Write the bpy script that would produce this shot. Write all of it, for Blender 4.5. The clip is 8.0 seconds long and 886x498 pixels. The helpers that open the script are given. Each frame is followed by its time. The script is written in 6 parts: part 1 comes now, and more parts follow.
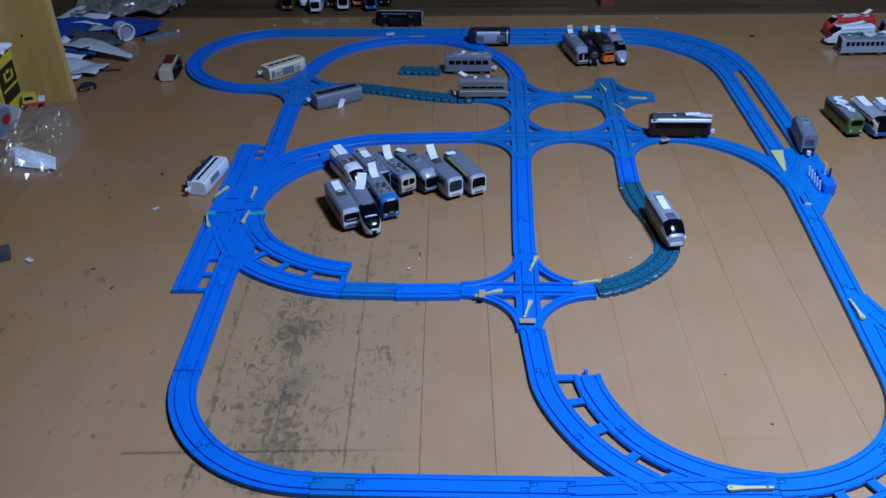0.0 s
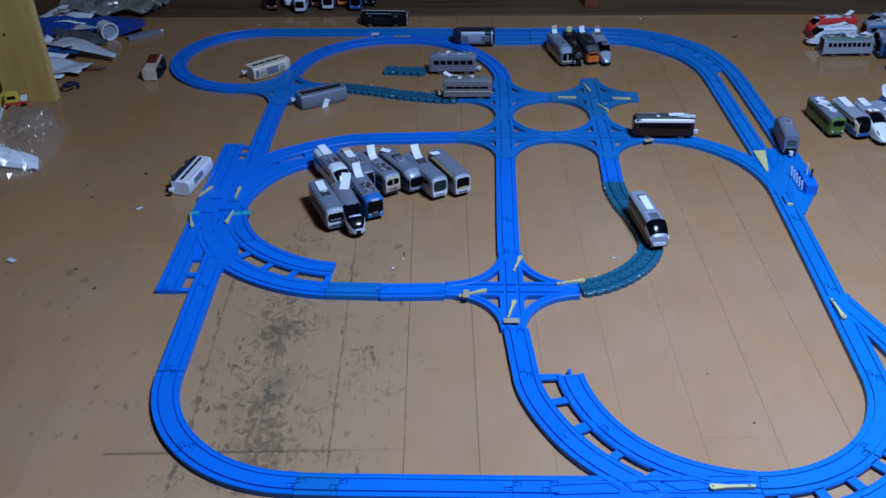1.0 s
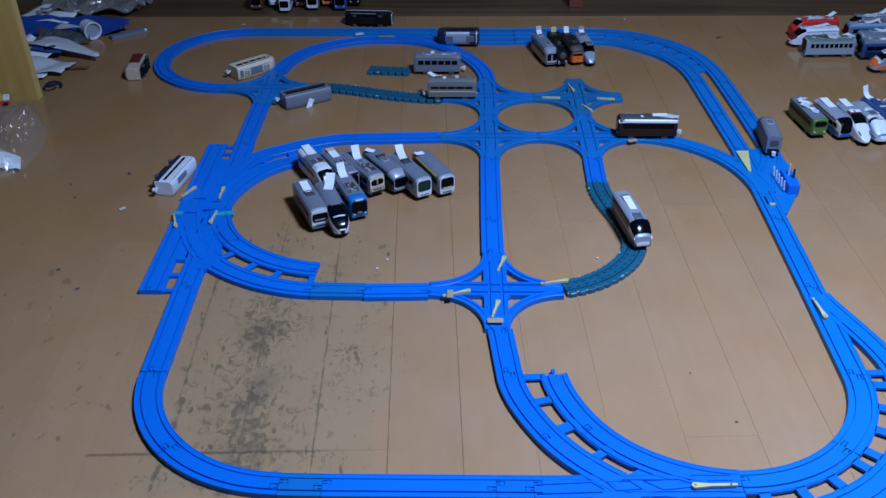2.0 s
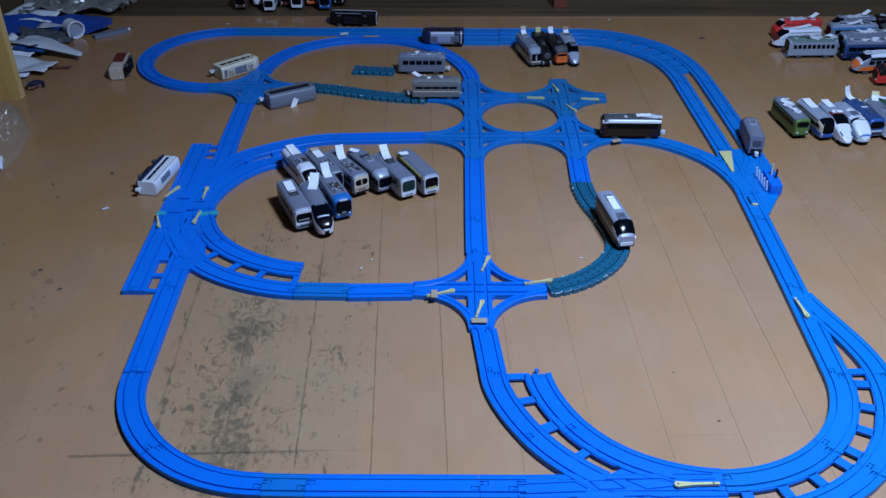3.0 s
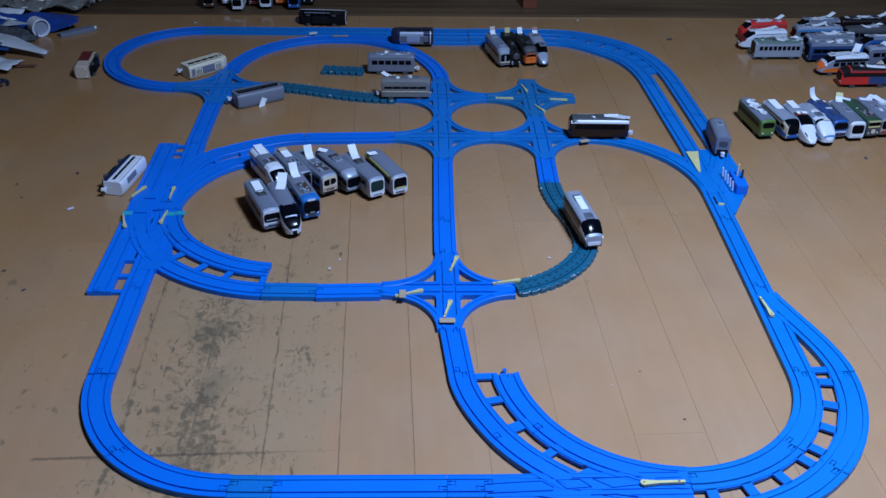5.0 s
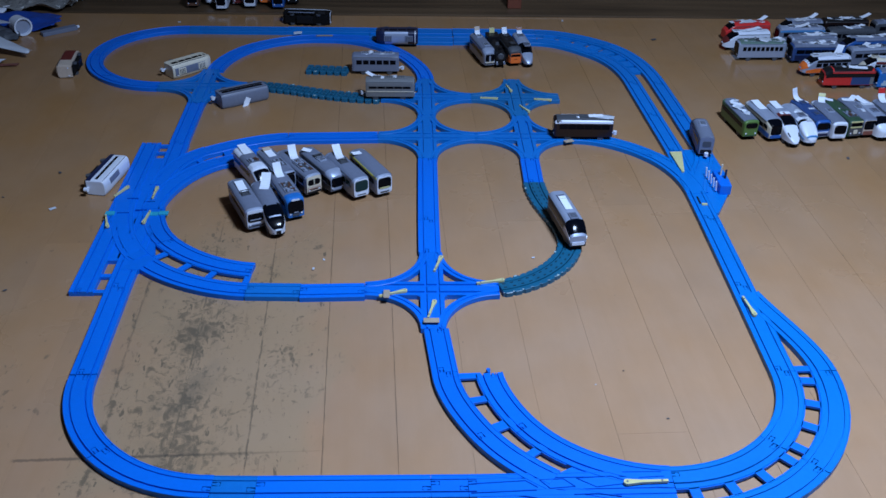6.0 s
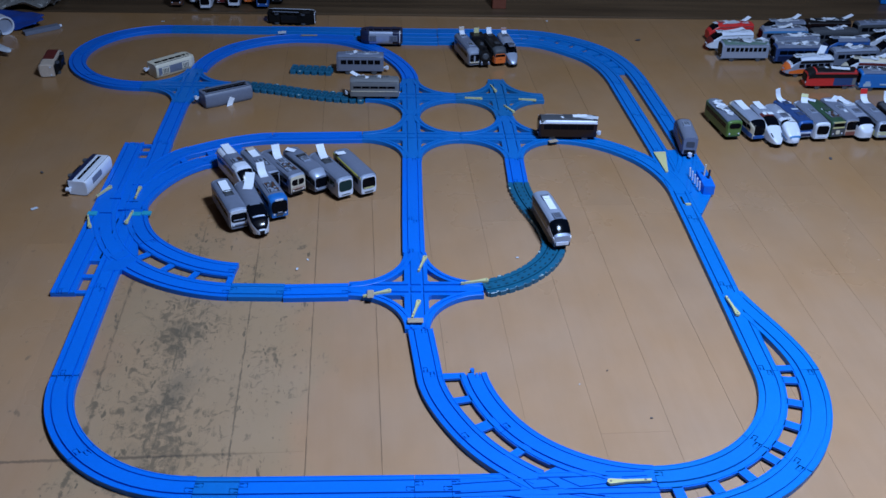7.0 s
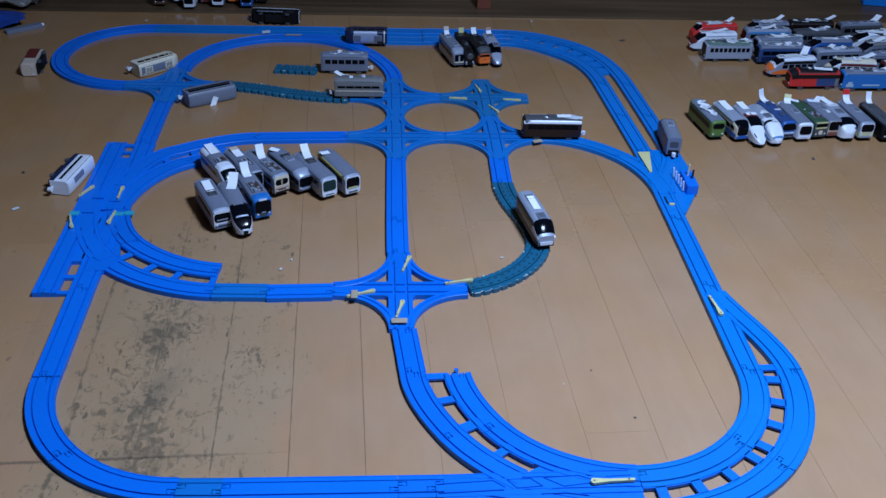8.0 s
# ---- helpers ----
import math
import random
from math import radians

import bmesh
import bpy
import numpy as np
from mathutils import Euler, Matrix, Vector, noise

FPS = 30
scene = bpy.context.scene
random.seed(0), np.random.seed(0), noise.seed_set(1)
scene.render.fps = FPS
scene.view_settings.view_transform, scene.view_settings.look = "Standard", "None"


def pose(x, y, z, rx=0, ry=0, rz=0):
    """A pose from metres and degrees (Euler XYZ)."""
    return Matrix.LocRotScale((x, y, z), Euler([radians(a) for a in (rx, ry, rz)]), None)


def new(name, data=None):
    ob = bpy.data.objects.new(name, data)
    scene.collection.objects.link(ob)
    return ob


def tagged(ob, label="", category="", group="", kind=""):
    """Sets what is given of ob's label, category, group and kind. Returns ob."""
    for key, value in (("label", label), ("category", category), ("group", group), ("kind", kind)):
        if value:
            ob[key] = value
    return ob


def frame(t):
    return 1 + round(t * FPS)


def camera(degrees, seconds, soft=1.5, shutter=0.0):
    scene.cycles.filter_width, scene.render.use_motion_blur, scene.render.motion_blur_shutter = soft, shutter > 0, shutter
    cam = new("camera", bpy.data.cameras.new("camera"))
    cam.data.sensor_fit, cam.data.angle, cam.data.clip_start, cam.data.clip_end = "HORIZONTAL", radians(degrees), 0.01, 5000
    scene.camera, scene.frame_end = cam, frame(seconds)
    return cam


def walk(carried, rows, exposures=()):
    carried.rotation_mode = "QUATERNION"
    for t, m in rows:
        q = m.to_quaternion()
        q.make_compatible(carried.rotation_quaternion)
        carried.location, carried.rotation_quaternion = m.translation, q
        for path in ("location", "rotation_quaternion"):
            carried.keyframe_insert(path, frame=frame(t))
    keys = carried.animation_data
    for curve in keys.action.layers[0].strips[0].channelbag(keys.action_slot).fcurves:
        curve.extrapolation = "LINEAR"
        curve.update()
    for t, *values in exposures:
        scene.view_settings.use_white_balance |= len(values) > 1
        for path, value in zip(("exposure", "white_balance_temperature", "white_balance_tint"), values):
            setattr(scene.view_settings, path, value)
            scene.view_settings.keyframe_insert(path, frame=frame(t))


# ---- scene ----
cam = camera(48.26, 8.0)
# seconds, eye x y z, tilt, roll, yaw
ROWS = [
    (0.0, -0.0122, 0.0030, 0.8992, 57.808, -1.567, 3.377),
    (0.5, -0.0106, 0.0024, 0.9000, 57.790, -1.330, 2.899),
    (1.0, -0.0091, 0.0017, 0.9006, 57.773, -1.092, 2.420),
    (1.5, -0.0075, 0.0012, 0.9012, 57.760, -0.855, 1.941),
    (2.0, -0.0060, 0.0008, 0.9017, 57.750, -0.616, 1.461),
    (2.5, -0.0045, 0.0005, 0.9021, 57.742, -0.378, 0.982),
    (3.0, -0.0030, 0.0002, 0.9023, 57.737, -0.139, 0.502),
    (3.5, -0.0015, 0.0001, 0.9025, 57.735, 0.099, 0.022),
    (4.0, -0.0000, -0.0000, 0.9026, 57.736, 0.338, -0.459),
    (4.5, 0.0015, 0.0000, 0.9025, 57.740, 0.576, -0.939),
    (5.0, 0.0030, 0.0001, 0.9024, 57.747, 0.815, -1.419),
    (5.5, 0.0045, 0.0003, 0.9022, 57.756, 1.053, -1.898),
    (6.0, 0.0060, 0.0006, 0.9018, 57.768, 1.291, -2.378),
    (6.5, 0.0076, 0.0010, 0.9014, 57.783, 1.529, -2.857),
    (7.0, 0.0091, 0.0015, 0.9009, 57.801, 1.766, -3.335),
    (7.5, 0.0107, 0.0021, 0.9002, 57.822, 2.002, -3.813),
    (8.0, 0.0123, 0.0027, 0.8995, 57.845, 2.238, -4.290),
]
walk(cam, [(t, pose(x, y, z, rx, 0, yaw) @ pose(0, 0, 0, 0, 0, roll)) for t, x, y, z, rx, roll, yaw in ROWS], [(0.0, 0.0, 6500, 10), (8.0, 0.0, 6500, 10)])

# ---- light: one round pendant lamp, and the dim room around it ----
world = bpy.data.worlds.new("world")
scene.world = world
world.use_nodes = True
world.node_tree.nodes["Background"].inputs[0].default_value = (1.0, 0.75, 0.5, 1)
world.node_tree.nodes["Background"].inputs[1].default_value = 0.003
LAMP = (0.70, 0.76, 1.95)
lamp_data = bpy.data.lights.new("ceiling_lamp_light", "AREA")
lamp_data.shape, lamp_data.size, lamp_data.energy, lamp_data.color = "DISK", 0.36, 68.5, (0.57, 0.775, 1.14)
lamp_light = new("ceiling_lamp_light", lamp_data)
lamp_light.matrix_world = pose(LAMP[0], LAMP[1], LAMP[2] - 0.03)


# ---- materials ----
def mat(name, color, rough=0.5, metal=0.0, vary=0.12, scale=60.0, bump=0.05, coat=0.0, rand=0.0, spec=0.5):
    """A surface with colour variation at two scales, slight relief and uneven gloss."""
    m = bpy.data.materials.new(name)
    m.use_nodes = True
    t = m.node_tree
    n, k = t.nodes, t.links
    b = n["Principled BSDF"]
    geo = n.new("ShaderNodeTexCoord")
    big, small = n.new("ShaderNodeTexNoise"), n.new("ShaderNodeTexNoise")
    big.inputs["Scale"].default_value, small.inputs["Scale"].default_value = scale * 0.12, scale * 3
    small.inputs["Detail"].default_value = 4
    k.new(geo.outputs["Object"], big.inputs["Vector"]), k.new(geo.outputs["Object"], small.inputs["Vector"])
    add = n.new("ShaderNodeMath")
    k.new(big.outputs["Fac"], add.inputs[0]), k.new(small.outputs["Fac"], add.inputs[1])
    ramp = n.new("ShaderNodeMapRange")
    ramp.inputs["From Min"].default_value, ramp.inputs["From Max"].default_value = 0.6, 1.4
    ramp.inputs["To Min"].default_value, ramp.inputs["To Max"].default_value = 1 - vary, 1 + vary
    k.new(add.outputs[0], ramp.inputs["Value"])
    val = ramp.outputs[0]
    if rand:
        info, rr, mul = n.new("ShaderNodeObjectInfo"), n.new("ShaderNodeMapRange"), n.new("ShaderNodeMath")
        rr.inputs["To Min"].default_value, rr.inputs["To Max"].default_value = 1 - rand, 1 + rand
        mul.operation = "MULTIPLY"
        k.new(info.outputs["Random"], rr.inputs["Value"])
        k.new(rr.outputs[0], mul.inputs[0]), k.new(val, mul.inputs[1])
        val = mul.outputs[0]
    hsv = n.new("ShaderNodeHueSaturation")
    hsv.inputs["Color"].default_value = (*color, 1)
    k.new(val, hsv.inputs["Value"])
    k.new(hsv.outputs["Color"], b.inputs["Base Color"])
    gloss = n.new("ShaderNodeMapRange")
    gloss.inputs["To Min"].default_value, gloss.inputs["To Max"].default_value = max(rough - 0.1, 0.03), min(rough + 0.12, 1)
    k.new(big.outputs["Fac"], gloss.inputs["Value"]), k.new(gloss.outputs[0], b.inputs["Roughness"])
    b.inputs["Metallic"].default_value = metal
    b.inputs["Coat Weight"].default_value = coat
    b.inputs["Specular IOR Level"].default_value = spec
    if bump:
        bp = n.new("ShaderNodeBump")
        bp.inputs["Strength"].default_value, bp.inputs["Distance"].default_value = bump, 0.002
        k.new(small.outputs["Fac"], bp.inputs["Height"]), k.new(bp.outputs[0], b.inputs["Normal"])
    return m


# the boards lie a little askew to the railway
BOARD_PIVOT, BOARD_TURN, STRIP = (0.0, 1.0), 2.18, 0.097


def floor_material():
    """Worn brown laminate: grain along each board, cloudy wear in the varnish, black scuffs in one worn patch."""
    m = bpy.data.materials.new("worn_laminate")
    m.use_nodes = True
    t = m.node_tree
    n, k = t.nodes, t.links
    b = n["Principled BSDF"]
    geo, turn = n.new("ShaderNodeNewGeometry"), n.new("ShaderNodeVectorRotate")
    turn.rotation_type = "Z_AXIS"
    turn.inputs["Center"].default_value = (*BOARD_PIVOT, 0)
    turn.inputs["Angle"].default_value = -radians(BOARD_TURN)
    k.new(geo.outputs["Position"], turn.inputs["Vector"])
    pos = turn.outputs["Vector"]

    def tex(scale, stretch, detail=4.0, rough=0.55, bend=0.0):
        mp, nz = n.new("ShaderNodeMapping"), n.new("ShaderNodeTexNoise")
        mp.inputs["Scale"].default_value = stretch
        nz.inputs["Scale"].default_value, nz.inputs["Detail"].default_value, nz.inputs["Roughness"].default_value = scale, detail, rough
        nz.inputs["Distortion"].default_value = bend
        k.new(pos, mp.inputs["Vector"]), k.new(mp.outputs[0], nz.inputs["Vector"])
        return nz.outputs["Fac"]

    def rng(v, a, z, c=0.0, d=1.0, smooth=False):
        r = n.new("ShaderNodeMapRange")
        r.interpolation_type = "SMOOTHSTEP" if smooth else "LINEAR"
        for key, val in (("From Min", a), ("From Max", z), ("To Min", c), ("To Max", d)):
            r.inputs[key].default_value = val
        k.new(v, r.inputs["Value"])
        return r.outputs[0]

    def op(kind, a, z):
        o = n.new("ShaderNodeMath")
        o.operation = kind
        for i, v in enumerate((a, z)):
            if isinstance(v, (int, float)):
                o.inputs[i].default_value = v
            else:
                k.new(v, o.inputs[i])
        return o.outputs[0]

    def blend(fac, a, z):
        x = n.new("ShaderNodeMix")
        x.data_type = "RGBA"
        k.new(fac, x.inputs[0])
        for i, v in ((6, a), (7, z)):
            if isinstance(v, tuple):
                x.inputs[i].default_value = (*v, 1)
            else:
                k.new(v, x.inputs[i])
        return x.outputs[2]

    grain = tex(55, (1, 0.045, 1), 6, 0.65)
    cloud = tex(2.6, (1, 0.7, 1), 4)
    base = blend(rng(grain, 0.2, 0.8, 0.3, 0.7), FLOOR_DARK, FLOOR_LIGHT)
    sep = n.new("ShaderNodeSeparateXYZ")
    k.new(pos, sep.inputs[0])
    # the floor colour is paler around the middle of the room and browner towards the edges
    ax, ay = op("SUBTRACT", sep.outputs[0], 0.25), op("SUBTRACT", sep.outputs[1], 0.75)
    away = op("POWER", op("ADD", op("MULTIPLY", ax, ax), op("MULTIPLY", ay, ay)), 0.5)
    pale_mid = rng(op("ADD", away, op("MULTIPLY", op("SUBTRACT", cloud, 0.5), 0.7)), 0.35, 1.55, 1, 0, True)
    base = blend(pale_mid, base, blend(rng(grain, 0.2, 0.8, 0.0, 0.3), FLOOR_PALE, FLOOR_LIGHT))
    base = blend(rng(cloud, 0.35, 0.72, 0.0, 0.25), base, FLOOR_PALE)
    info = n.new("ShaderNodeObjectInfo")
    hsv = n.new("ShaderNodeHueSaturation")
    k.new(op("MULTIPLY", rng(info.outputs["Random"], 0, 1, 0.97, 1.03), rng(tex(15, (1, 0.6, 1), 6, 0.62), 0.3, 0.7, 0.955, 1.045)), hsv.inputs["Value"])
    k.new(rng(tex(6, (1, 0.7, 1), 4), 0.3, 0.7, 0.90, 1.04), hsv.inputs["Saturation"])
    k.new(base, hsv.inputs["Color"])
    base = hsv.outputs["Color"]
    # the worn patch: varnish gone, grime in the wood
    wob = op("MULTIPLY", op("SUBTRACT", tex(7, (1, 1, 1), 3), 0.5), 0.22)
    px, py = op("ADD", sep.outputs[0], wob), op("ADD", sep.outputs[1], wob)
    zone = op("MULTIPLY", op("MULTIPLY", rng(px, -0.47, -0.36, 0, 1, True), rng(px, -0.16, -0.08, 1, 0, True)),
              op("MULTIPLY", rng(py, 0.86, 0.93, 0, 1, True), rng(py, 1.30, 1.62, 1, 0, True)))
    spots = tex(58, (1, 0.85, 1), 6, 0.68, 1.1)
    fine = tex(160, (1, 0.35, 1), 4, 0.65)
    streak = tex(30, (2.2, 0.16, 1), 5, 0.6)
    mix = op("ADD", op("MULTIPLY", spots, 0.6), op("ADD", op("MULTIPLY", streak, 0.25), op("MULTIPLY", fine, 0.15)))
    seam = rng(op("ABSOLUTE", op("ADD", sep.outputs[0], op("ADD", 0.3005, op("MULTIPLY", op("SUBTRACT", tex(5, (1, 1, 1), 3), 0.5), 0.05))), 0), 0.0, 0.075, 1, 0, True)
    hair = rng(op("ABSOLUTE", op("ADD", sep.outputs[0], op("ADD", 0.3975, op("MULTIPLY", op("SUBTRACT", tex(9, (1, 1, 1), 3), 0.5), 0.03))), 0), 0.0, 0.007, 0.11, 0, True)
    patchy = op("MULTIPLY", op("SUBTRACT", tex(9, (1, 0.8, 1), 3), 0.5), 0.22)
    thr = op("ADD", op("ADD", mix, op("ADD", hair, patchy)), op("ADD", op("MULTIPLY", zone, 0.060), op("MULTIPLY", op("MULTIPLY", seam, zone), 0.070)))
    grime = op("MULTIPLY", rng(thr, 0.580, 0.700, 0, 0.95, True), rng(zone, 0.05, 0.5))

    def dashes(turn, scale, stretch, lo, hi):
        mp, nz = n.new("ShaderNodeMapping"), n.new("ShaderNodeTexNoise")
        mp.inputs["Rotation"].default_value = (0, 0, radians(turn))
        mp.inputs["Scale"].default_value = stretch
        nz.inputs["Scale"].default_value, nz.inputs["Detail"].default_value, nz.inputs["Roughness"].default_value = scale, 3, 0.6
        k.new(pos, mp.inputs["Vector"]), k.new(mp.outputs[0], nz.inputs["Vector"])
        return rng(op("ADD", nz.outputs["Fac"], op("ADD", op("MULTIPLY", patchy, 0.7), op("MULTIPLY", seam, 0.03))), lo, hi, 0, 1, True)

    scuff = op("MAXIMUM", dashes(35, 65, (1, 0.32, 1), 0.655, 0.70), dashes(-40, 75, (1, 0.4, 1), 0.66, 0.70))
    scuff = op("MAXIMUM", scuff, dashes(5, 130, (1, 0.7, 1), 0.70, 0.73))
    grime = op("MAXIMUM", grime, op("MULTIPLY", scuff, rng(zone, 0.05, 0.5)))
    for at, deep in ((0.3975, 0.5), (0.3005, 0.9), (0.2035, 0.75), (0.1065, 0.4), (0.0095, 0.25)):
        edge = rng(op("ABSOLUTE", op("ADD", sep.outputs[0], op("ADD", at, op("MULTIPLY", op("SUBTRACT", tex(40, (1, 1, 1), 3), 0.5), 0.006))), 0), 0.0004, 0.0022, deep, 0, True)
        grime = op("MAXIMUM", grime, op("MULTIPLY", edge, op("MULTIPLY", rng(tex(26, (1, 1, 1), 3), 0.42, 0.52), rng(py, 1.30, 1.70, 1, 0, True))))
    line = op("MULTIPLY", rng(op("ABSOLUTE", op("ADD", sep.outputs[1], op("ADD", -0.947, op("MULTIPLY", op("SUBTRACT", fine, 0.5), 0.008))), 0), 0.001, 0.004, 0.55, 0, True),
              op("MULTIPLY", rng(sep.outputs[0], -0.500, -0.492), rng(op("ADD", sep.outputs[0], wob), -0.17, -0.26)))
    dull = op("MULTIPLY", zone, 0.48)
    base = blend(dull, base, FLOOR_BARE)
    # a smeared grey film along the dirtiest joint
    smear = op("MULTIPLY", op("MULTIPLY", seam, zone), rng(tex(20, (1, 0.6, 1), 5, 0.6, 0.6), 0.44, 0.66, 0, 0.40, True))
    base = blend(op("MULTIPLY", smear, rng(py, 1.28, 1.20, 0.25, 1, True)), base, (0.115, 0.098, 0.073))
    base = blend(op("MULTIPLY", grime, 0.68), base, (0.076, 0.065, 0.048))
    dash = op("MULTIPLY", rng(op("ADD", tex(95, (1, 0.42, 1), 5, 0.7), op("MULTIPLY", op("SUBTRACT", tex(12, (1, 1, 1), 3), 0.5), 0.30)), 0.61, 0.68, 0, 0.42, True), rng(zone, 0.0, 0.4))
    base = blend(dash, base, (0.085, 0.075, 0.062))
    outer = op("MULTIPLY", rng(px, -0.40, -0.50, 0, 1, True), op("MULTIPLY", rng(py, 0.80, 0.95, 0, 1, True), rng(py, 1.20, 1.75, 1, 0, True)))
    chip = op("MULTIPLY", rng(op("ADD", tex(60, (1, 0.55, 1), 3, 0.5), op("MULTIPLY", op("SUBTRACT", tex(8, (1, 1, 1), 2), 0.5), 0.30)), 0.66, 0.71, 0, 0.5, True), outer)
    base = blend(chip, base, (0.09, 0.075, 0.055))
    base = blend(line, base, (0.06, 0.05, 0.042))
    # single specks and scratches elsewhere
    speck = rng(tex(70, (1, 0.8, 1), 2), 0.765, 0.79, 0, 0.55, True)
    base = blend(speck, base, (0.06, 0.05, 0.04))
    k.new(base, b.inputs["Base Color"])
    k.new(op("ADD", rng(tex(5, (1, 1, 1), 4), 0.3, 0.7, 0.11, 0.24), op("MULTIPLY", pale_mid, 0.17)), b.inputs["Roughness"])
    b.inputs["Specular IOR Level"].default_value = 0.45
    bp = n.new("ShaderNodeBump")
    bp.inputs["Strength"].default_value, bp.inputs["Distance"].default_value = 0.12, 0.0015
    k.new(op("ADD", grain, op("MULTIPLY", tex(3, (1, 1, 1), 2), 1.5)), bp.inputs["Height"])
    k.new(bp.outputs[0], b.inputs["Normal"])
    return m


def wood(name, dark, light, scale=18.0, along=(0.06, 1, 1), rough=0.5):
    m = bpy.data.materials.new(name)
    m.use_nodes = True
    n, k = m.node_tree.nodes, m.node_tree.links
    b = n["Principled BSDF"]
    tc, mp, nz, nb = n.new("ShaderNodeTexCoord"), n.new("ShaderNodeMapping"), n.new("ShaderNodeTexNoise"), n.new("ShaderNodeTexNoise")
    mp.inputs["Scale"].default_value = along
    nz.inputs["Scale"].default_value, nz.inputs["Detail"].default_value, nz.inputs["Roughness"].default_value = scale, 8, 0.65
    nz.inputs["Distortion"].default_value = 0.6
    nb.inputs["Scale"].default_value = 3.0
    k.new(tc.outputs["Object"], mp.inputs["Vector"]), k.new(mp.outputs[0], nz.inputs["Vector"]), k.new(tc.outputs["Object"], nb.inputs["Vector"])
    r = n.new("ShaderNodeValToRGB")
    r.color_ramp.elements[0].color, r.color_ramp.elements[1].color = (*dark, 1), (*light, 1)
    r.color_ramp.elements[0].position, r.color_ramp.elements[1].position = 0.32, 0.68
    mix = n.new("ShaderNodeMath")
    mix.operation = "MULTIPLY_ADD"
    mix.inputs[1].default_value, mix.inputs[2].default_value = 0.35, -0.17
    k.new(nb.outputs["Fac"], mix.inputs[0])
    add = n.new("ShaderNodeMath")
    k.new(mix.outputs[0], add.inputs[0]), k.new(nz.outputs["Fac"], add.inputs[1])
    k.new(add.outputs[0], r.inputs[0]), k.new(r.outputs[0], b.inputs["Base Color"])
    b.inputs["Roughness"].default_value = rough
    bp = n.new("ShaderNodeBump")
    bp.inputs["Strength"].default_value, bp.inputs["Distance"].default_value = 0.15, 0.002
    k.new(nz.outputs["Fac"], bp.inputs["Height"]), k.new(bp.outputs[0], b.inputs["Normal"])
    return m


def clear(name, rough=0.08):
    """Thin clear film: mostly see-through, with sharp gloss."""
    m = bpy.data.materials.new(name)
    m.use_nodes = True
    n, k = m.node_tree.nodes, m.node_tree.links
    out, old = n["Material Output"], n["Principled BSDF"]
    n.remove(old)
    tr, gl, df, m1, m2 = n.new("ShaderNodeBsdfTransparent"), n.new("ShaderNodeBsdfGlossy"), n.new("ShaderNodeBsdfDiffuse"), n.new("ShaderNodeMixShader"), n.new("ShaderNodeMixShader")
    tr.inputs[0].default_value = (0.985, 0.985, 0.985, 1)
    gl.inputs["Roughness"].default_value = rough
    df.inputs[0].default_value = (0.7, 0.72, 0.75, 1)
    fr = n.new("ShaderNodeFresnel")
    fr.inputs[0].default_value = 1.6
    m1.inputs[0].default_value = 0.05
    k.new(tr.outputs[0], m1.inputs[1]), k.new(df.outputs[0], m1.inputs[2])
    k.new(fr.outputs[0], m2.inputs[0]), k.new(m1.outputs[0], m2.inputs[1]), k.new(gl.outputs[0], m2.inputs[2])
    k.new(m2.outputs[0], out.inputs["Surface"])
    return m


FLOOR_DARK, FLOOR_LIGHT, FLOOR_PALE, FLOOR_BARE = (0.278, 0.147, 0.060), (0.310, 0.170, 0.075), (0.392, 0.232, 0.137), (0.308, 0.227, 0.138)
M_FLOOR = floor_material()
M_BLUE = mat("blue_plastic", (0.0, 0.143, 0.68), 0.40, vary=0.06, scale=40, bump=0.03, rand=0.05, spec=0.3)
M_NAVYBLUE = mat("darker_blue_plastic", (0.003, 0.148, 0.52), 0.40, vary=0.07, scale=40, bump=0.03, spec=0.3)
M_SEABLUE = mat("sea_blue_plastic", (0.0, 0.158, 0.56), 0.40, vary=0.06, scale=40, bump=0.03, rand=0.05, spec=0.3)
M_DEEPSHADE = mat("deep_blue_recess_shade", (0.0, 0.05, 0.36), 0.8, vary=0.05, spec=0.05)
M_TEALBLUE = mat("greenish_blue_plastic", (0.003, 0.135, 0.38), 0.42, vary=0.08, scale=40, bump=0.03)
M_TEAL = mat("teal_plastic", (0.007, 0.105, 0.20), 0.36, vary=0.10, scale=50, bump=0.04, rand=0.08)
M_YELLOW = mat("yellow_plastic", (0.55, 0.53, 0.27), 0.45, vary=0.06)
M_TAPE = mat("masking_tape", (0.36, 0.29, 0.22), 0.8, vary=0.12)
M_SLOTSHADE = mat("dark_teal_slot_shade", (0.002, 0.016, 0.035), 0.5)
M_RIMGLINT = mat("pale_aqua_glint", (0.30, 0.45, 0.50), 0.4)
M_MINT = mat("aqua_plastic", (0.02, 0.33, 0.50), 0.45)
M_PAPER = mat("white_paper", (0.72, 0.78, 0.90), 0.85, vary=0.05, bump=0.1)
M_WHITE = mat("white_plastic", (0.63, 0.69, 0.82), 0.35, vary=0.05)
M_CREAM = mat("cream_plastic", (0.62, 0.58, 0.48), 0.4, vary=0.08)
M_SILVER = mat("silver_paint", (0.318, 0.376, 0.512), 0.33, metal=0.25, vary=0.07)
M_GREY = mat("grey_plastic", (0.143, 0.170, 0.246), 0.5, vary=0.10)
M_DGREY = mat("dark_grey_plastic", (0.058, 0.066, 0.082), 0.5, vary=0.10)
M_BLACK = mat("black_plastic", (0.010, 0.010, 0.012), 0.4, vary=0.1, spec=0.25)
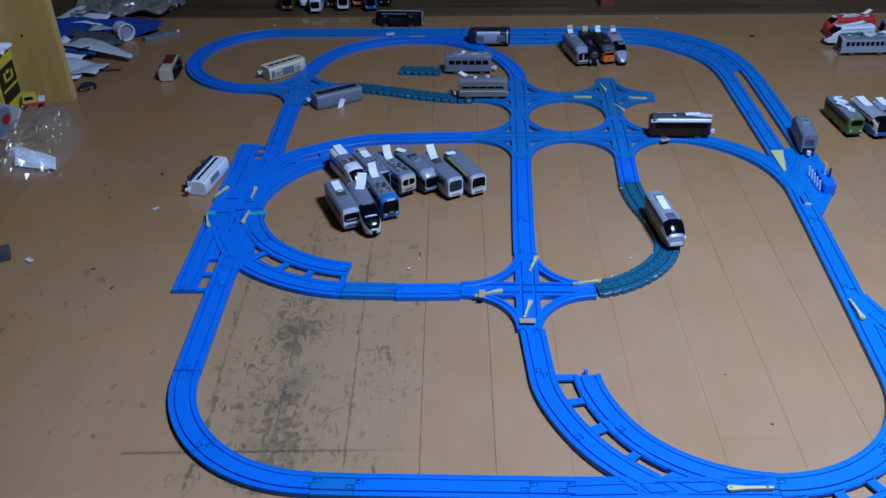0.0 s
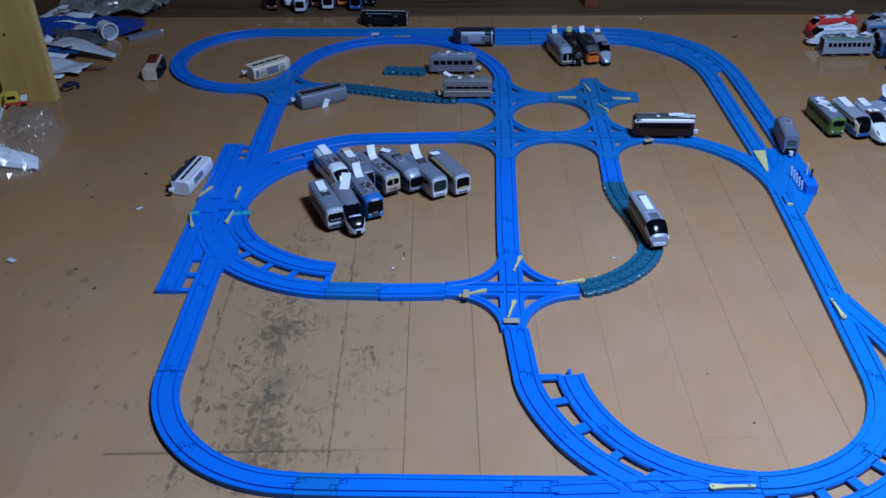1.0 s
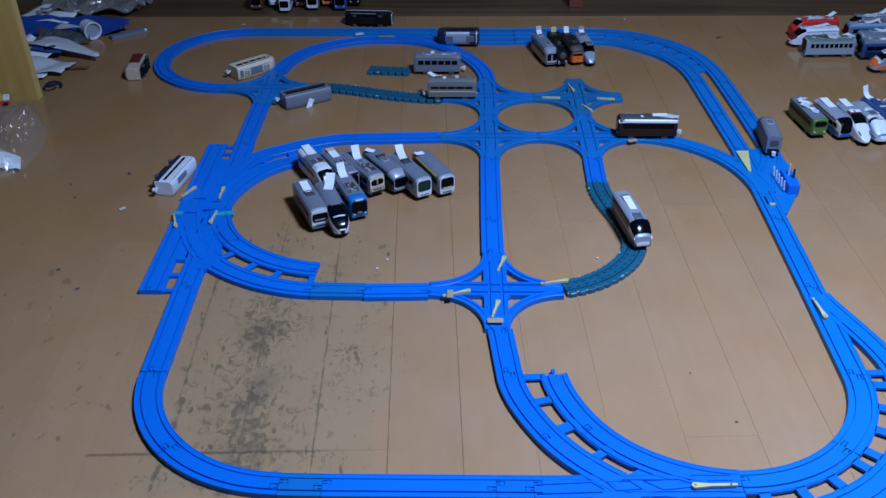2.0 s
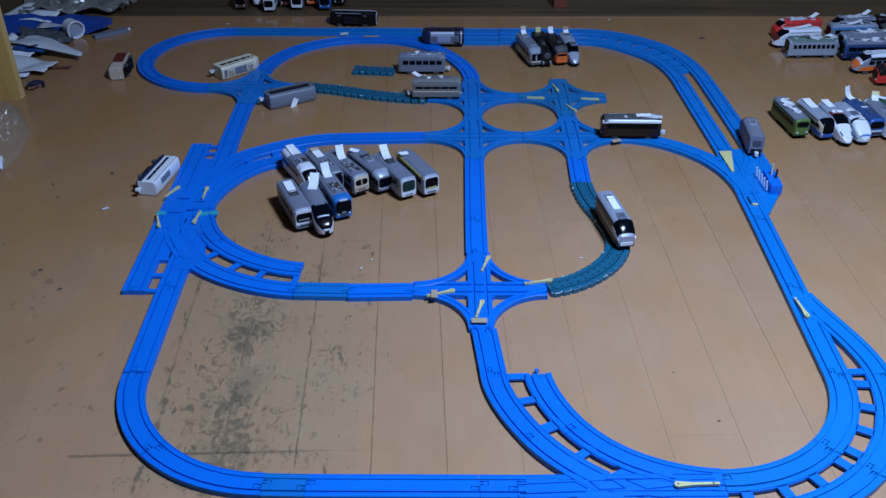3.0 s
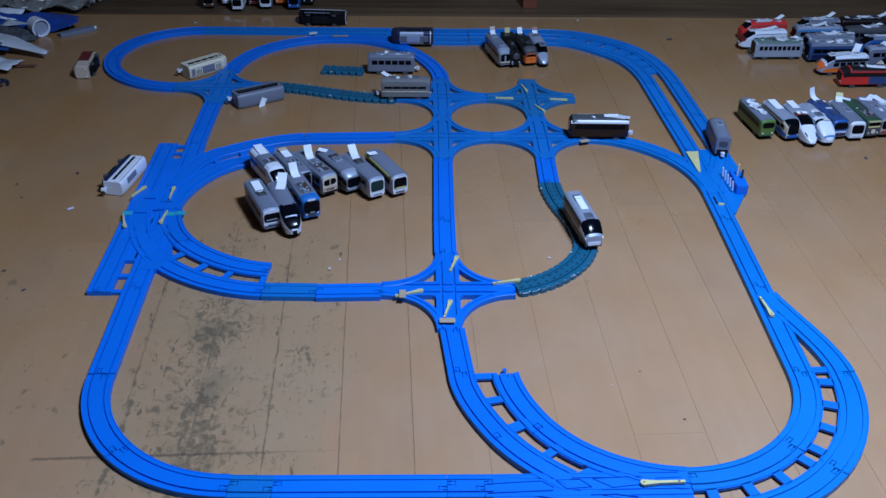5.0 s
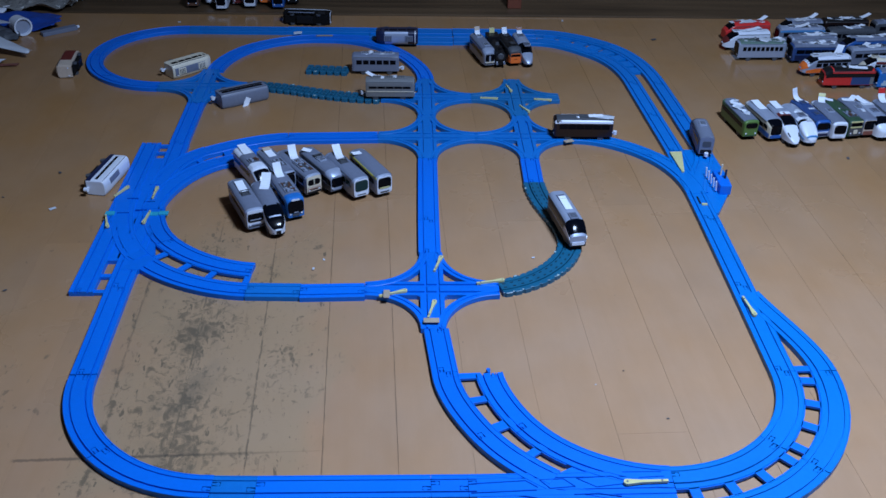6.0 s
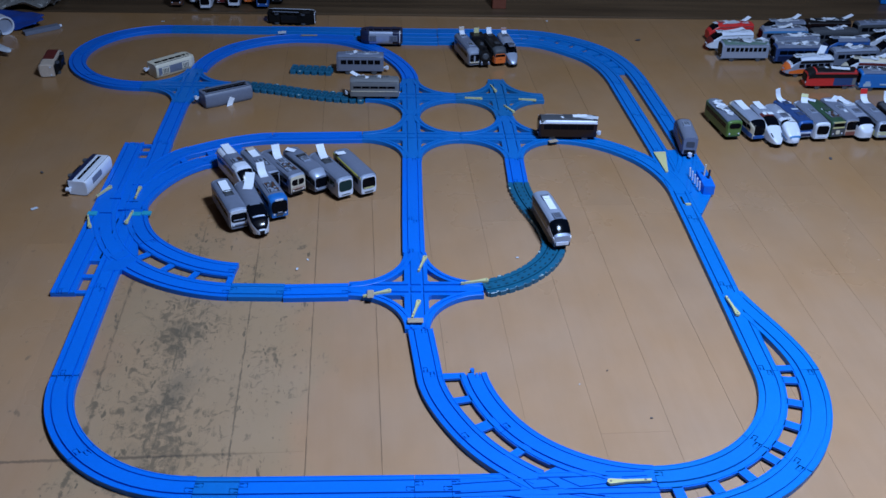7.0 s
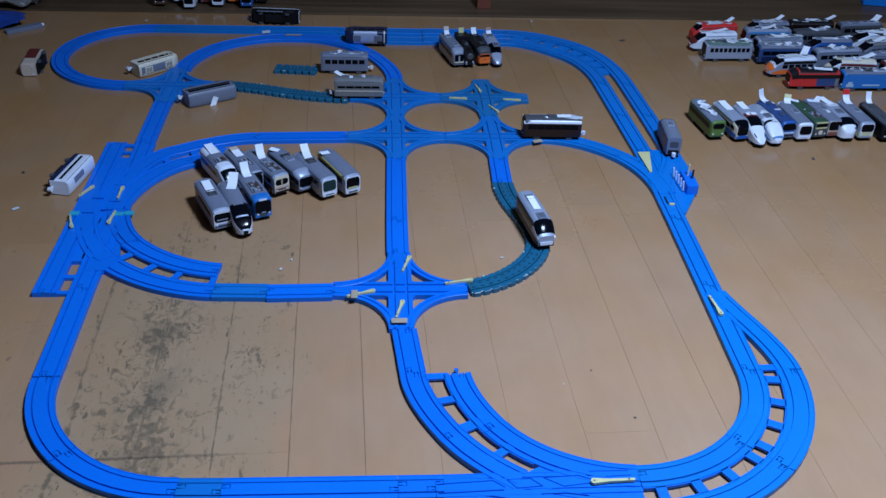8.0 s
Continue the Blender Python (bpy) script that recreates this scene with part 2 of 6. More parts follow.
M_GLASS = mat("dark_window", (0.002, 0.003, 0.006), 0.12, vary=0.05, bump=0, spec=0.12)
M_RED = mat("red_paint", (0.58, 0.030, 0.030), 0.35)
M_DRED = mat("dark_red_paint", (0.12, 0.018, 0.018), 0.4)
M_ORANGE = mat("orange_paint", (0.74, 0.155, 0.03), 0.35)
M_GREEN = mat("green_paint", (0.085, 0.17, 0.045), 0.4)
M_DGREEN = mat("dark_green_paint", (0.03, 0.075, 0.045), 0.4)
M_TGREEN = mat("grey_green_paint", (0.10, 0.17, 0.15), 0.45)
M_CARBLUE = mat("blue_paint", (0.02, 0.10, 0.36), 0.35)
M_SKYBLUE = mat("light_blue_paint", (0.05, 0.21, 0.48), 0.35)
M_NAVY = mat("navy_paint", (0.01, 0.018, 0.06), 0.3)
M_DBROWN = mat("dark_maroon_paint", (0.013, 0.006, 0.006), 0.35)
M_BROWN = mat("brown_paint", (0.10, 0.05, 0.035), 0.4)
M_OLIVE = mat("grey_beige_paint", (0.155, 0.166, 0.184), 0.45)
M_TINT = mat("green_tinted_window", (0.010, 0.035, 0.038), 0.12, vary=0.05, bump=0, spec=0.2)
M_GLOSSBLACK = mat("glossy_black_paint", (0.006, 0.006, 0.009), 0.16, vary=0.05, bump=0, spec=0.22)
M_DBLUE = mat("dusty_dark_blue_paint", (0.022, 0.060, 0.190), 0.45)
M_VIVID = mat("vivid_blue_paint", (0.012, 0.150, 0.50), 0.35)
M_MATTBLACK = mat("matt_black_plastic", (0.007, 0.007, 0.008), 0.6, spec=0.12)
M_LEMON = mat("lemon_yellow_paint", (0.62, 0.58, 0.10), 0.4)
M_FADED = mat("faded_paper", (0.50, 0.55, 0.64), 0.8, vary=0.08, bump=0.1)
M_FADEBLUE = mat("pale_blue_print", (0.35, 0.48, 0.62), 0.5)
M_BUFF = mat("buff_paint", (0.50, 0.42, 0.36), 0.4)
M_MAROON = mat("dusty_red_paint", (0.20, 0.07, 0.055), 0.45)
M_WALL = mat("plaster", (0.13, 0.088, 0.053), 0.9, scale=8)
M_CEIL = mat("ceiling_paint", (0.12, 0.087, 0.057), 0.9, scale=8)
M_SILL = wood("dark_floor_wood", (0.042, 0.026, 0.015), (0.120, 0.075, 0.042), 30, (0.04, 1, 1), 0.38)
M_PINE = wood("pine_panel", (0.44, 0.275, 0.080), (0.60, 0.41, 0.15), 14, (1, 1, 0.06), 0.5)
M_FILM = clear("clear_film", 0.20)
M_LAMP = bpy.data.materials.new("lamp_diffuser")
M_LAMP.use_nodes = True
M_LAMP.node_tree.nodes["Principled BSDF"].inputs["Emission Color"].default_value = (0.88, 0.94, 1, 1)
M_LAMP.node_tree.nodes["Principled BSDF"].inputs["Emission Strength"].default_value = 6.0


# ---- mesh helpers ----
def finish(name, bm, material, smooth=False):
    bmesh.ops.recalc_face_normals(bm, faces=bm.faces)
    me = bpy.data.meshes.new(name)
    bm.to_mesh(me)
    bm.free()
    me.materials.append(material)
    if smooth:
        for poly in me.polygons:
            poly.use_smooth = True
        me.set_sharp_from_angle(angle=radians(38))
    return me


def part(name, bm, material, parent, label="", smooth=False):
    ob = new(name, finish(name, bm, material, smooth) if isinstance(bm, bmesh.types.BMesh) else bm)
    ob.parent = parent
    return tagged(ob, label)


def thing(name, m, label, category, group="", kind=""):
    ob = new(name)
    ob.empty_display_size = 0.02
    ob.matrix_basis = m
    return tagged(ob, label, category, group, kind)


def box(bm, x0, x1, y0, y1, z0, z1, bevel=0.0, m=None):
    vs = [bm.verts.new((x, y, z)) for z in (z0, z1) for y in (y0, y1) for x in (x0, x1)]
    fs = [bm.faces.new([vs[i] for i in q]) for q in ((0, 2, 3, 1), (4, 5, 7, 6), (0, 1, 5, 4), (2, 6, 7, 3), (0, 4, 6, 2), (1, 3, 7, 5))]
    if bevel:
        edges = list({e for f in fs for e in f.edges})
        r = bmesh.ops.bevel(bm, geom=edges, offset=bevel, segments=2, affect="EDGES", profile=0.6)
        vs = list({v for f in r["faces"] for v in f.verts} | {v for v in vs if v.is_valid})
    if m is not None:
        bmesh.ops.transform(bm, matrix=m, verts=[v for v in vs if v.is_valid])
    return bm


def rod(bm, a, z, r, seg=10, r2=None):
    a, z = Vector(a), Vector(z)
    d = z - a
    q = d.to_track_quat("Z", "Y").to_matrix().to_4x4()
    bmesh.ops.create_cone(bm, cap_ends=True, segments=seg, radius1=r, radius2=r if r2 is None else r2, depth=d.length, matrix=Matrix.Translation((a + z) / 2) @ q)
    return bm


def plate(bm, outline, z0, z1):
    """A flat plate over an outline in plan."""
    lo, hi = [bm.verts.new((x, y, z0)) for x, y in outline], [bm.verts.new((x, y, z1)) for x, y in outline]
    bm.faces.new(lo[::-1]), bm.faces.new(hi)
    for i in range(len(lo)):
        j = (i + 1) % len(lo)
        bm.faces.new((lo[i], lo[j], hi[j], hi[i]))
    return bm


def sweep(bm, pts, profile, dz=0.0):
    """A closed profile of (offset to the left, height) carried along a line in plan."""
    rings = []
    for i, pnt in enumerate(pts):
        a, z = Vector(pts[max(i - 1, 0)]), Vector(pts[min(i + 1, len(pts) - 1)])
        d = (z - a).normalized()
        nrm = Vector((-d.y, d.x))
        rings.append([bm.verts.new((pnt[0] + nrm.x * o, pnt[1] + nrm.y * o, h + dz)) for o, h in profile])
    n = len(profile)
    for r, s in zip(rings, rings[1:]):
        for i in range(n):
            j = (i + 1) % n
            bm.faces.new((r[i], r[j], s[j], s[i]))
    bm.faces.new(rings[0][::-1]), bm.faces.new(rings[-1])
    return bm


# ---- lines in plan ----
def seg(ax, ay, bx, by, n=2):
    return [(ax + (bx - ax) * i / (n - 1), ay + (by - ay) * i / (n - 1)) for i in range(n)]


def arc(cx, cy, r, a0, a1, n=0):
    n = n or max(4, int(abs(a1 - a0) / 5) + 1)
    return [(cx + r * math.cos(radians(a0 + (a1 - a0) * i / (n - 1))), cy + r * math.sin(radians(a0 + (a1 - a0) * i / (n - 1)))) for i in range(n)]


def glide(ax, ay, ha, bx, by, hb, n=14, pull=0.95):
    """A smooth line from a to b with headings in degrees."""
    d = math.hypot(bx - ax, by - ay) * pull
    out = []
    for i in range(n):
        s = i / (n - 1)
        h0, h1, h2, h3 = 2 * s ** 3 - 3 * s ** 2 + 1, s ** 3 - 2 * s ** 2 + s, -2 * s ** 3 + 3 * s ** 2, s ** 3 - s ** 2
        out.append((h0 * ax + h1 * d * math.cos(radians(ha)) + h2 * bx + h3 * d * math.cos(radians(hb)),
                    h0 * ay + h1 * d * math.sin(radians(ha)) + h2 * by + h3 * d * math.sin(radians(hb))))
    return out


def along(pts, s):
    """Place and heading at length s of a line."""
    for a, b in zip(pts, pts[1:]):
        d = math.dist(a, b)
        if s <= d or b is pts[-1]:
            return a[0] + (b[0] - a[0]) * s / d, a[1] + (b[1] - a[1]) * s / d, math.atan2(b[1] - a[1], b[0] - a[0])
        s -= d


def length(pts):
    return sum(math.dist(a, b) for a, b in zip(pts, pts[1:]))


def cut(pts, s0, s1):
    out, s = [along(pts, s0)[:2]], 0
    for a, b in zip(pts, pts[1:]):
        s += math.dist(a, b)
        if s0 + 1e-4 < s < s1 - 1e-4:
            out.append(b)
    return out + [along(pts, s1)[:2]]


# ---- the room ----
def structure(name, bm, material, label, category):
    return tagged(new(name, finish(name, bm, material)), label, category, kind="structure")


X0, X1, Y0, Y1, TOP = -1.75, 3.3, -2.4, 2.98, 2.4
structure("wall_north", box(bmesh.new(), X0, X1, Y1, Y1 + 0.1, 0, TOP), M_WALL, "plain dark brown wall behind the wooden step", "wall")
structure("wall_south", box(bmesh.new(), X0, X1, Y0 - 0.1, Y0, 0, TOP), M_WALL, "plain dark brown wall closing the room", "wall")
structure("wall_west", box(bmesh.new(), X0 - 0.1, X0, Y0 - 0.1, Y1 + 0.1, 0, TOP), M_WALL, "plain dark brown wall closing the room", "wall")
structure("wall_east", box(bmesh.new(), X1, X1 + 0.1, Y0 - 0.1, Y1 + 0.1, 0, TOP), M_WALL, "plain dark brown wall closing the room", "wall")
structure("ceiling", box(bmesh.new(), X0 - 0.1, X1 + 0.1, Y0 - 0.1, Y1 + 0.1, TOP, TOP + 0.1), M_CEIL, "plain dark wooden ceiling", "ceiling")

lamp = thing("pendant_lamp", pose(*LAMP), "round white pendant lamp with a milky diffuser", "lamp")
part("diffuser", rod(bmesh.new(), (0, 0, 0.0), (0, 0, 0.06), 0.2, 32, 0.22), M_LAMP, lamp)
part("cord", rod(bmesh.new(), (0, 0, 0.06), (0, 0, TOP - LAMP[2]), 0.004, 12), M_WHITE, lamp)
part("cap", rod(bmesh.new(), (0, 0, 0.06), (0, 0, 0.10), 0.06, 24, 0.02), M_WHITE, lamp)

SILL_Y = 2.618
sill = structure("wooden_step", box(bmesh.new(), X0, X1, SILL_Y, Y1, -0.02, 0.005, 0.002), M_SILL, "dark brown wooden step with long grain along the far edge", "step")

# ---- the toy railway ----
MM = 0.001
RAIL = [(x * MM, z * MM) for x, z in ((-19, 0), (-19, 8.2), (-18.5, 8.8), (-17.4, 8.8), (-17.0, 8.1), (-11.3, 8.1), (-11.2, 5.4), (-9.3, 5.4), (-9.2, 8.6), (9.2, 8.6), (9.3, 5.4), (11.2, 5.4), (11.3, 8.1), (17.0, 8.1), (17.4, 8.8), (18.5, 8.8), (19, 8.2), (19, 0))]


def pocketed(side):
    """The rail's profile with a pocket in one half."""
    a, z = sorted((side * 0.9, side * 7.7))
    top = [(-9.2, 8.6), (a, 8.6), (a, 5.0), (z, 5.0), (z, 8.6), (9.2, 8.6)]
    return RAIL[:8] + [(x * MM, h * MM) for x, h in top] + RAIL[10:]


NARROW = [(x * MM, z * MM) for x, z in ((-7.0, 0), (-7.0, 7.9), (-6.4, 8.4), (-1.4, 8.4), (-1.2, 6.6), (0.8, 6.6), (1.0, 8.4), (6.4, 8.4), (7.0, 7.9), (7.0, 0))]


def tongue(bm, x, y, a, side=0, z=0.0083):
    """The keyhole tongue of the next piece, lying in the pocket."""
    o = side * 4.3
    out = [(0.0, o - 1.8), (-4.6, o - 1.8)] + [(-6.8 + 3.1 * math.cos(radians(w)), o + 3.1 * math.sin(radians(w))) for w in range(-35, -326, -29)] + [(-4.6, o + 1.8), (0.0, o + 1.8)]
    c, s = math.cos(a), math.sin(a)
    plate(bm, [(x + (u * c - v * s) * MM, y + (u * s + v * c) * MM) for u, v in out], 0.0047, z)


def rail(name, pts, material=None, label="", dz=0.0, joint=True, owner=None):
    """One piece of track along a line; each end has a pocket with the neighbour's tongue in it."""
    material = material or M_BLUE
    n = length(pts)
    bm = bmesh.new()
    if joint:
        sweep(bm, cut(pts, 0.0002, 0.0108), pocketed(1), dz)
        sweep(bm, cut(pts, 0.0108, n - 0.0108), RAIL, dz)
        sweep(bm, cut(pts, n - 0.0108, n - 0.0002), pocketed(-1), dz)
    else:
        sweep(bm, cut(pts, 0.0002, n - 0.0002), RAIL, dz)
    kind = "curved" if abs(along(pts, 0.001)[2] - along(pts, n - 0.001)[2]) > 0.1 else "straight"
    if owner is None:
        owner = thing(name, Matrix(), label or f"{kind} bright blue plastic toy track piece on the floor", "toy track", "toy railway tracks")
    part("track_bed", bm, material, owner)
    if joint:
        bt = bmesh.new()
        tongue(bt, *along(pts, n - 0.0005), -1)
        part("connector", bt, material, owner)
        bt = bmesh.new()
        x, y, a = along(pts, 0.0005)
        tongue(bt, x, y, a + math.pi, -1)
        part("connector", bt, material, owner)
    return owner


def rungs(owner, name, cx, cy, r0, r1, angles, w=0.011, z=0.0076, material=None):
    """Flat bars that tie two parallel curves together."""
    for a in angles:
        bm = box(bmesh.new(), r0, r1, -w / 2, w / 2, 0.0036, z, 0.0005)
        bmesh.ops.transform(bm, matrix=pose(cx, cy, 0, 0, 0, a), verts=bm.verts)
        part(name, bm, material or M_BLUE, owner)


LX = -0.452
# outer loop, near side
rail("straight_track", seg(LX, 1.303, -0.447, 1.089))
rail("curved_track", arc(-0.234, 1.087, 0.213, 180, 225))
rail("curved_track", arc(-0.234, 1.087, 0.213, 225, 270))
rail("straight_track", seg(-0.234, 0.873, -0.180, 0.872), M_NAVYBLUE, "short darker blue plastic joining track piece")
rail("straight_track", seg(-0.180, 0.872, 0.034, 0.872))
rail("straight_track", seg(0.034, 0.872, 0.080, 0.872))
# junction on the near side
j = rail("junction_track", seg(0.080, 0.872, 0.335, 0.876), label="wide blue plastic junction track with a yellow lever")
rail("", glide(0.164, 0.976, -56, 0.335, 0.884, -3, 18, 1.05), dz=0.0003, joint=False, owner=j)
rail("", glide(0.108, 0.958, -58, 0.186, 0.880, -34), dz=0.0006, joint=False, owner=j)
rail("", glide(0.090, 0.870, 0, 0.335, 0.8235, -2), dz=-0.0003, joint=False, owner=j)
part("filler_plate", plate(bmesh.new(), [(0.16, 0.865), (0.335, 0.868), (0.335, 0.83), (0.22, 0.845)], 0, 0.0068), M_BLUE, j)
part("filler_plate", plate(bmesh.new(), [(0.185, 0.888), (0.30, 0.888), (0.215, 0.905)], 0, 0.0068), M_BLUE, j)
d = rail("double_curved_track", glide(0.058, 1.090, -87, 0.108, 0.958, -58), label="double curved blue plastic track with open rungs between")
rail("", glide(0.121, 1.088, -84, 0.164, 0.976, -56), joint=True, owner=d)
bm = bmesh.new()
tongue(bm, 0.1205, 1.0895, radians(-84))
part("connector", bm, M_BLUE, d)


def lip(owner, pts, side):
    """A thin ledge along the inner edge of a double piece, round its openings."""
    bm = bmesh.new()
    a, b = sorted((side * 0.0186, side * 0.0203))
    sweep(bm, pts, [(a, 0.0036), (a, 0.0076), (b, 0.0076), (b, 0.0036)])
    part("ledge", bm, M_BLUE, owner)


def bar(owner, x, y, a, span=0.036, w=0.012):
    """A flat tie between two parallel lines."""
    bm = box(bmesh.new(), -span / 2, span / 2, -w / 2, w / 2, 0.0036, 0.0076, 0.0005)
    bmesh.ops.transform(bm, matrix=pose(x, y, 0, 0, 0, a), verts=bm.verts)
    part("rung", bm, M_BLUE, owner)


lip(d, glide(0.121, 1.088, -84, 0.164, 0.976, -56), -1)
lip(j, cut(glide(0.164, 0.976, -56, 0.335, 0.884, -3, 18, 1.05), 0, 0.075), -1)
bar(d, 0.091, 1.083, 3)
bar(d, 0.104, 1.033, 12)
bar(d, 0.131, 0.981, 28, 0.038, 0.016)
bar(j, 0.167, 0.930, 38, 0.038)
# raised strips on the junction piece, coloured as the shade of its moulded lines
for line in (
    [(0.0838, 0.8739), (0.1511, 0.8787), (0.1651, 0.8673)],
    [(0.0829, 0.8589), (0.1632, 0.8627)],
    [(0.1686, 0.8796), (0.1982, 0.8815), (0.2117, 0.8683), (0.1801, 0.8655), (0.1686, 0.8796)],
    [(0.2145, 0.8825), (0.2584, 0.8854), (0.2843, 0.8739), (0.2379, 0.8673), (0.2145, 0.8825)],
    [(0.2084, 0.8552), (0.2395, 0.8562), (0.2662, 0.8516)],
    [(0.293, 0.8825), (0.325, 0.8844)],
    [(0.2738, 0.8921), (0.3232, 0.8922)],
):
    bm = bmesh.new()
    for p, q in zip(line, line[1:]):
        sweep(bm, [p, q], [(-0.0006, 0.0085), (-0.0006, 0.0093), (0.0006, 0.0093), (0.0006, 0.0085)])
    part("moulded_line", bm, M_DEEPSHADE, j, "dark blue strip coloured as a shaded moulded line")
# right-hand end: two concentric curves
RC = (0.335, 1.090)
for a0 in (270, 315):
    d = rail("double_curved_track", arc(*RC, 0.207, a0, a0 + 45), M_SEABLUE, label="double curved blue plastic track with open rungs between")
    rail("", arc(*RC, 0.267, a0, a0 + 45), M_SEABLUE, owner=d)
    lip(d, arc(*RC, 0.267, a0, a0 + 45), 1)
    lip(d, arc(*RC, 0.207, a0, a0 + 45), -1)
    rungs(d, "rung", *RC, 0.225, 0.250, [a0 + w for w in ((6, 18, 30, 42) if a0 == 270 else (4, 16, 28, 40))], 0.014)
d = rail("turnout_track", seg(0.542, 1.090, 0.545, 1.305), M_SEABLUE, label="blue plastic turnout track with a yellow lever")
rail("", glide(0.602, 1.090, 90, 0.549, 1.285, 104), dz=0.0004, joint=False, material=M_SEABLUE, owner=d)
rungs(d, "rung", *RC, 0.224, 0.252, (1.5,), 0.012)
rail("straight_track", seg(0.545, 1.305, 0.547, 1.520), M_SEABLUE)
# the switching station piece
st = rail("station_track", seg(0.547, 1.520, 0.547, 1.790), M_SEABLUE, label="blue plastic switching track with a lever box and white pegs")
rail("", glide(0.552, 1.62, 84, 0.604, 1.80, 92), dz=0.0004, joint=False, material=M_SEABLUE, owner=st)
rail("", glide(0.547, 1.61, 90, 0.497, 1.768, 127, 14, 1.0), dz=0.0007, joint=False, material=M_SEABLUE, owner=st)
part("base_plate", plate(bmesh.new(), [(0.540, 1.63), (0.560, 1.535), (0.573, 1.546), (0.624, 1.645), (0.626, 1.675), (0.6225, 1.80), (0.545, 1.80)], 0, 0.0062), M_SEABLUE, st)
# mid row, right part
rail("curved_track", glide(0.497, 1.768, 127, 0.3497, 1.855, 177, 14, 1.0), M_SEABLUE)
# double straight on the right, and its curve at the far side
ds = rail("double_straight_track", seg(0.547, 1.790, 0.538, 1.965), M_SEABLUE, label="double straight blue plastic track with a long slot")
rail("", seg(0.604, 1.800, 0.597, 1.965), material=M_SEABLUE, owner=ds)
ds = rail("double_straight_track", seg(0.538, 1.965, 0.529, 2.14), M_SEABLUE, label="double straight blue plastic track with a long slot")
rail("", seg(0.597, 1.965, 0.588, 2.14), material=M_SEABLUE, owner=ds)
D1 = rail("double_curved_track", glide(0.529, 2.14, 93, 0.466, 2.328, 133, 14, 1.0), M_SEABLUE, label="double curved blue plastic track with open rungs between")
rail("", glide(0.588, 2.14, 93, 0.508, 2.388, 133, 14, 1.0), material=M_SEABLUE, owner=D1)
D2 = rail("double_curved_track", glide(0.466, 2.328, 133, 0.335, 2.414, 178, 14, 1.0), M_SEABLUE, label="double curved blue plastic track with open rungs between")
rail("", glide(0.508, 2.388, 133, 0.335, 2.477, 178, 14, 1.0), material=M_SEABLUE, owner=D2)
for owner, mid in ((D1, glide(0.5585, 2.14, 93, 0.487, 2.358, 133, 20, 1.0)), (D2, glide(0.487, 2.358, 133, 0.335, 2.4455, 178, 20, 1.0))):
    n = length(mid)
    q = 0.07 if owner is D1 else 0.004
    while q < n - 0.01:
        bm = bmesh.new()
        sweep(bm, cut(mid, q, min(q + 0.030, n)), [(-0.0135, 0.001), (-0.0135, 0.0068), (0.0135, 0.0068), (0.0135, 0.001)])
        part("web", bm, M_SEABLUE, owner)
        q += 0.042
for x in (0.335, 0.120):
    d = rail("double_straight_track", seg(x, 2.478, x - 0.214, 2.481), M_SEABLUE, label="double straight blue plastic track along the far side")
    rail("", seg(x, 2.415, x - 0.214, 2.419), material=M_SEABLUE, owner=d)
    part("web", box(bmesh.new(), x - 0.212, x - 0.002, 2.434, 2.463, 0.001, 0.006), M_SEABLUE, d)
for x in (-0.094, -0.308):
    rail("straight_track", seg(x, 2.482, x - 0.214, 2.484), M_SEABLUE)
rail("straight_track", seg(-0.522, 2.484, -0.560, 2.484), M_SEABLUE)
for a0 in (90, 135, 180, 225):
    rail("curved_track", arc(-0.560, 2.298, 0.186, a0, a0 + 45))


def lever(owner, x, y, heading, size=0.046, material=None, z=0.0092):
    """A flat switch lever with a rounded, wider tip."""
    r = size * 0.066
    out = [(-size / 2, -r * 0.5), (size * 0.1, -r * 0.6)] + [(size / 2 - r + r * 1.25 * math.cos(radians(w)), r * 1.25 * math.sin(radians(w))) for w in range(-80, 81, 20)] + [(size * 0.1, r * 0.6), (-size / 2, r * 0.5)]
    bm = plate(bmesh.new(), out, 0, 0.0035)
    bmesh.ops.transform(bm, matrix=pose(x, y, z, 0, 0, heading), verts=bm.verts)
    arm = part("lever", bm, material or M_YELLOW, owner, "yellow lever")
    for u, tall in ((size / 2 - r, 0.0038), (-size * 0.36, 0.0042)):
        bm = rod(bmesh.new(), (u, 0, 0.003), (u, 0, tall), r * 0.42, 8)
        bmesh.ops.transform(bm, matrix=pose(x, y, z, 0, 0, heading), verts=bm.verts)
        part("pivot", bm, M_OLIVE, arm)
    return arm


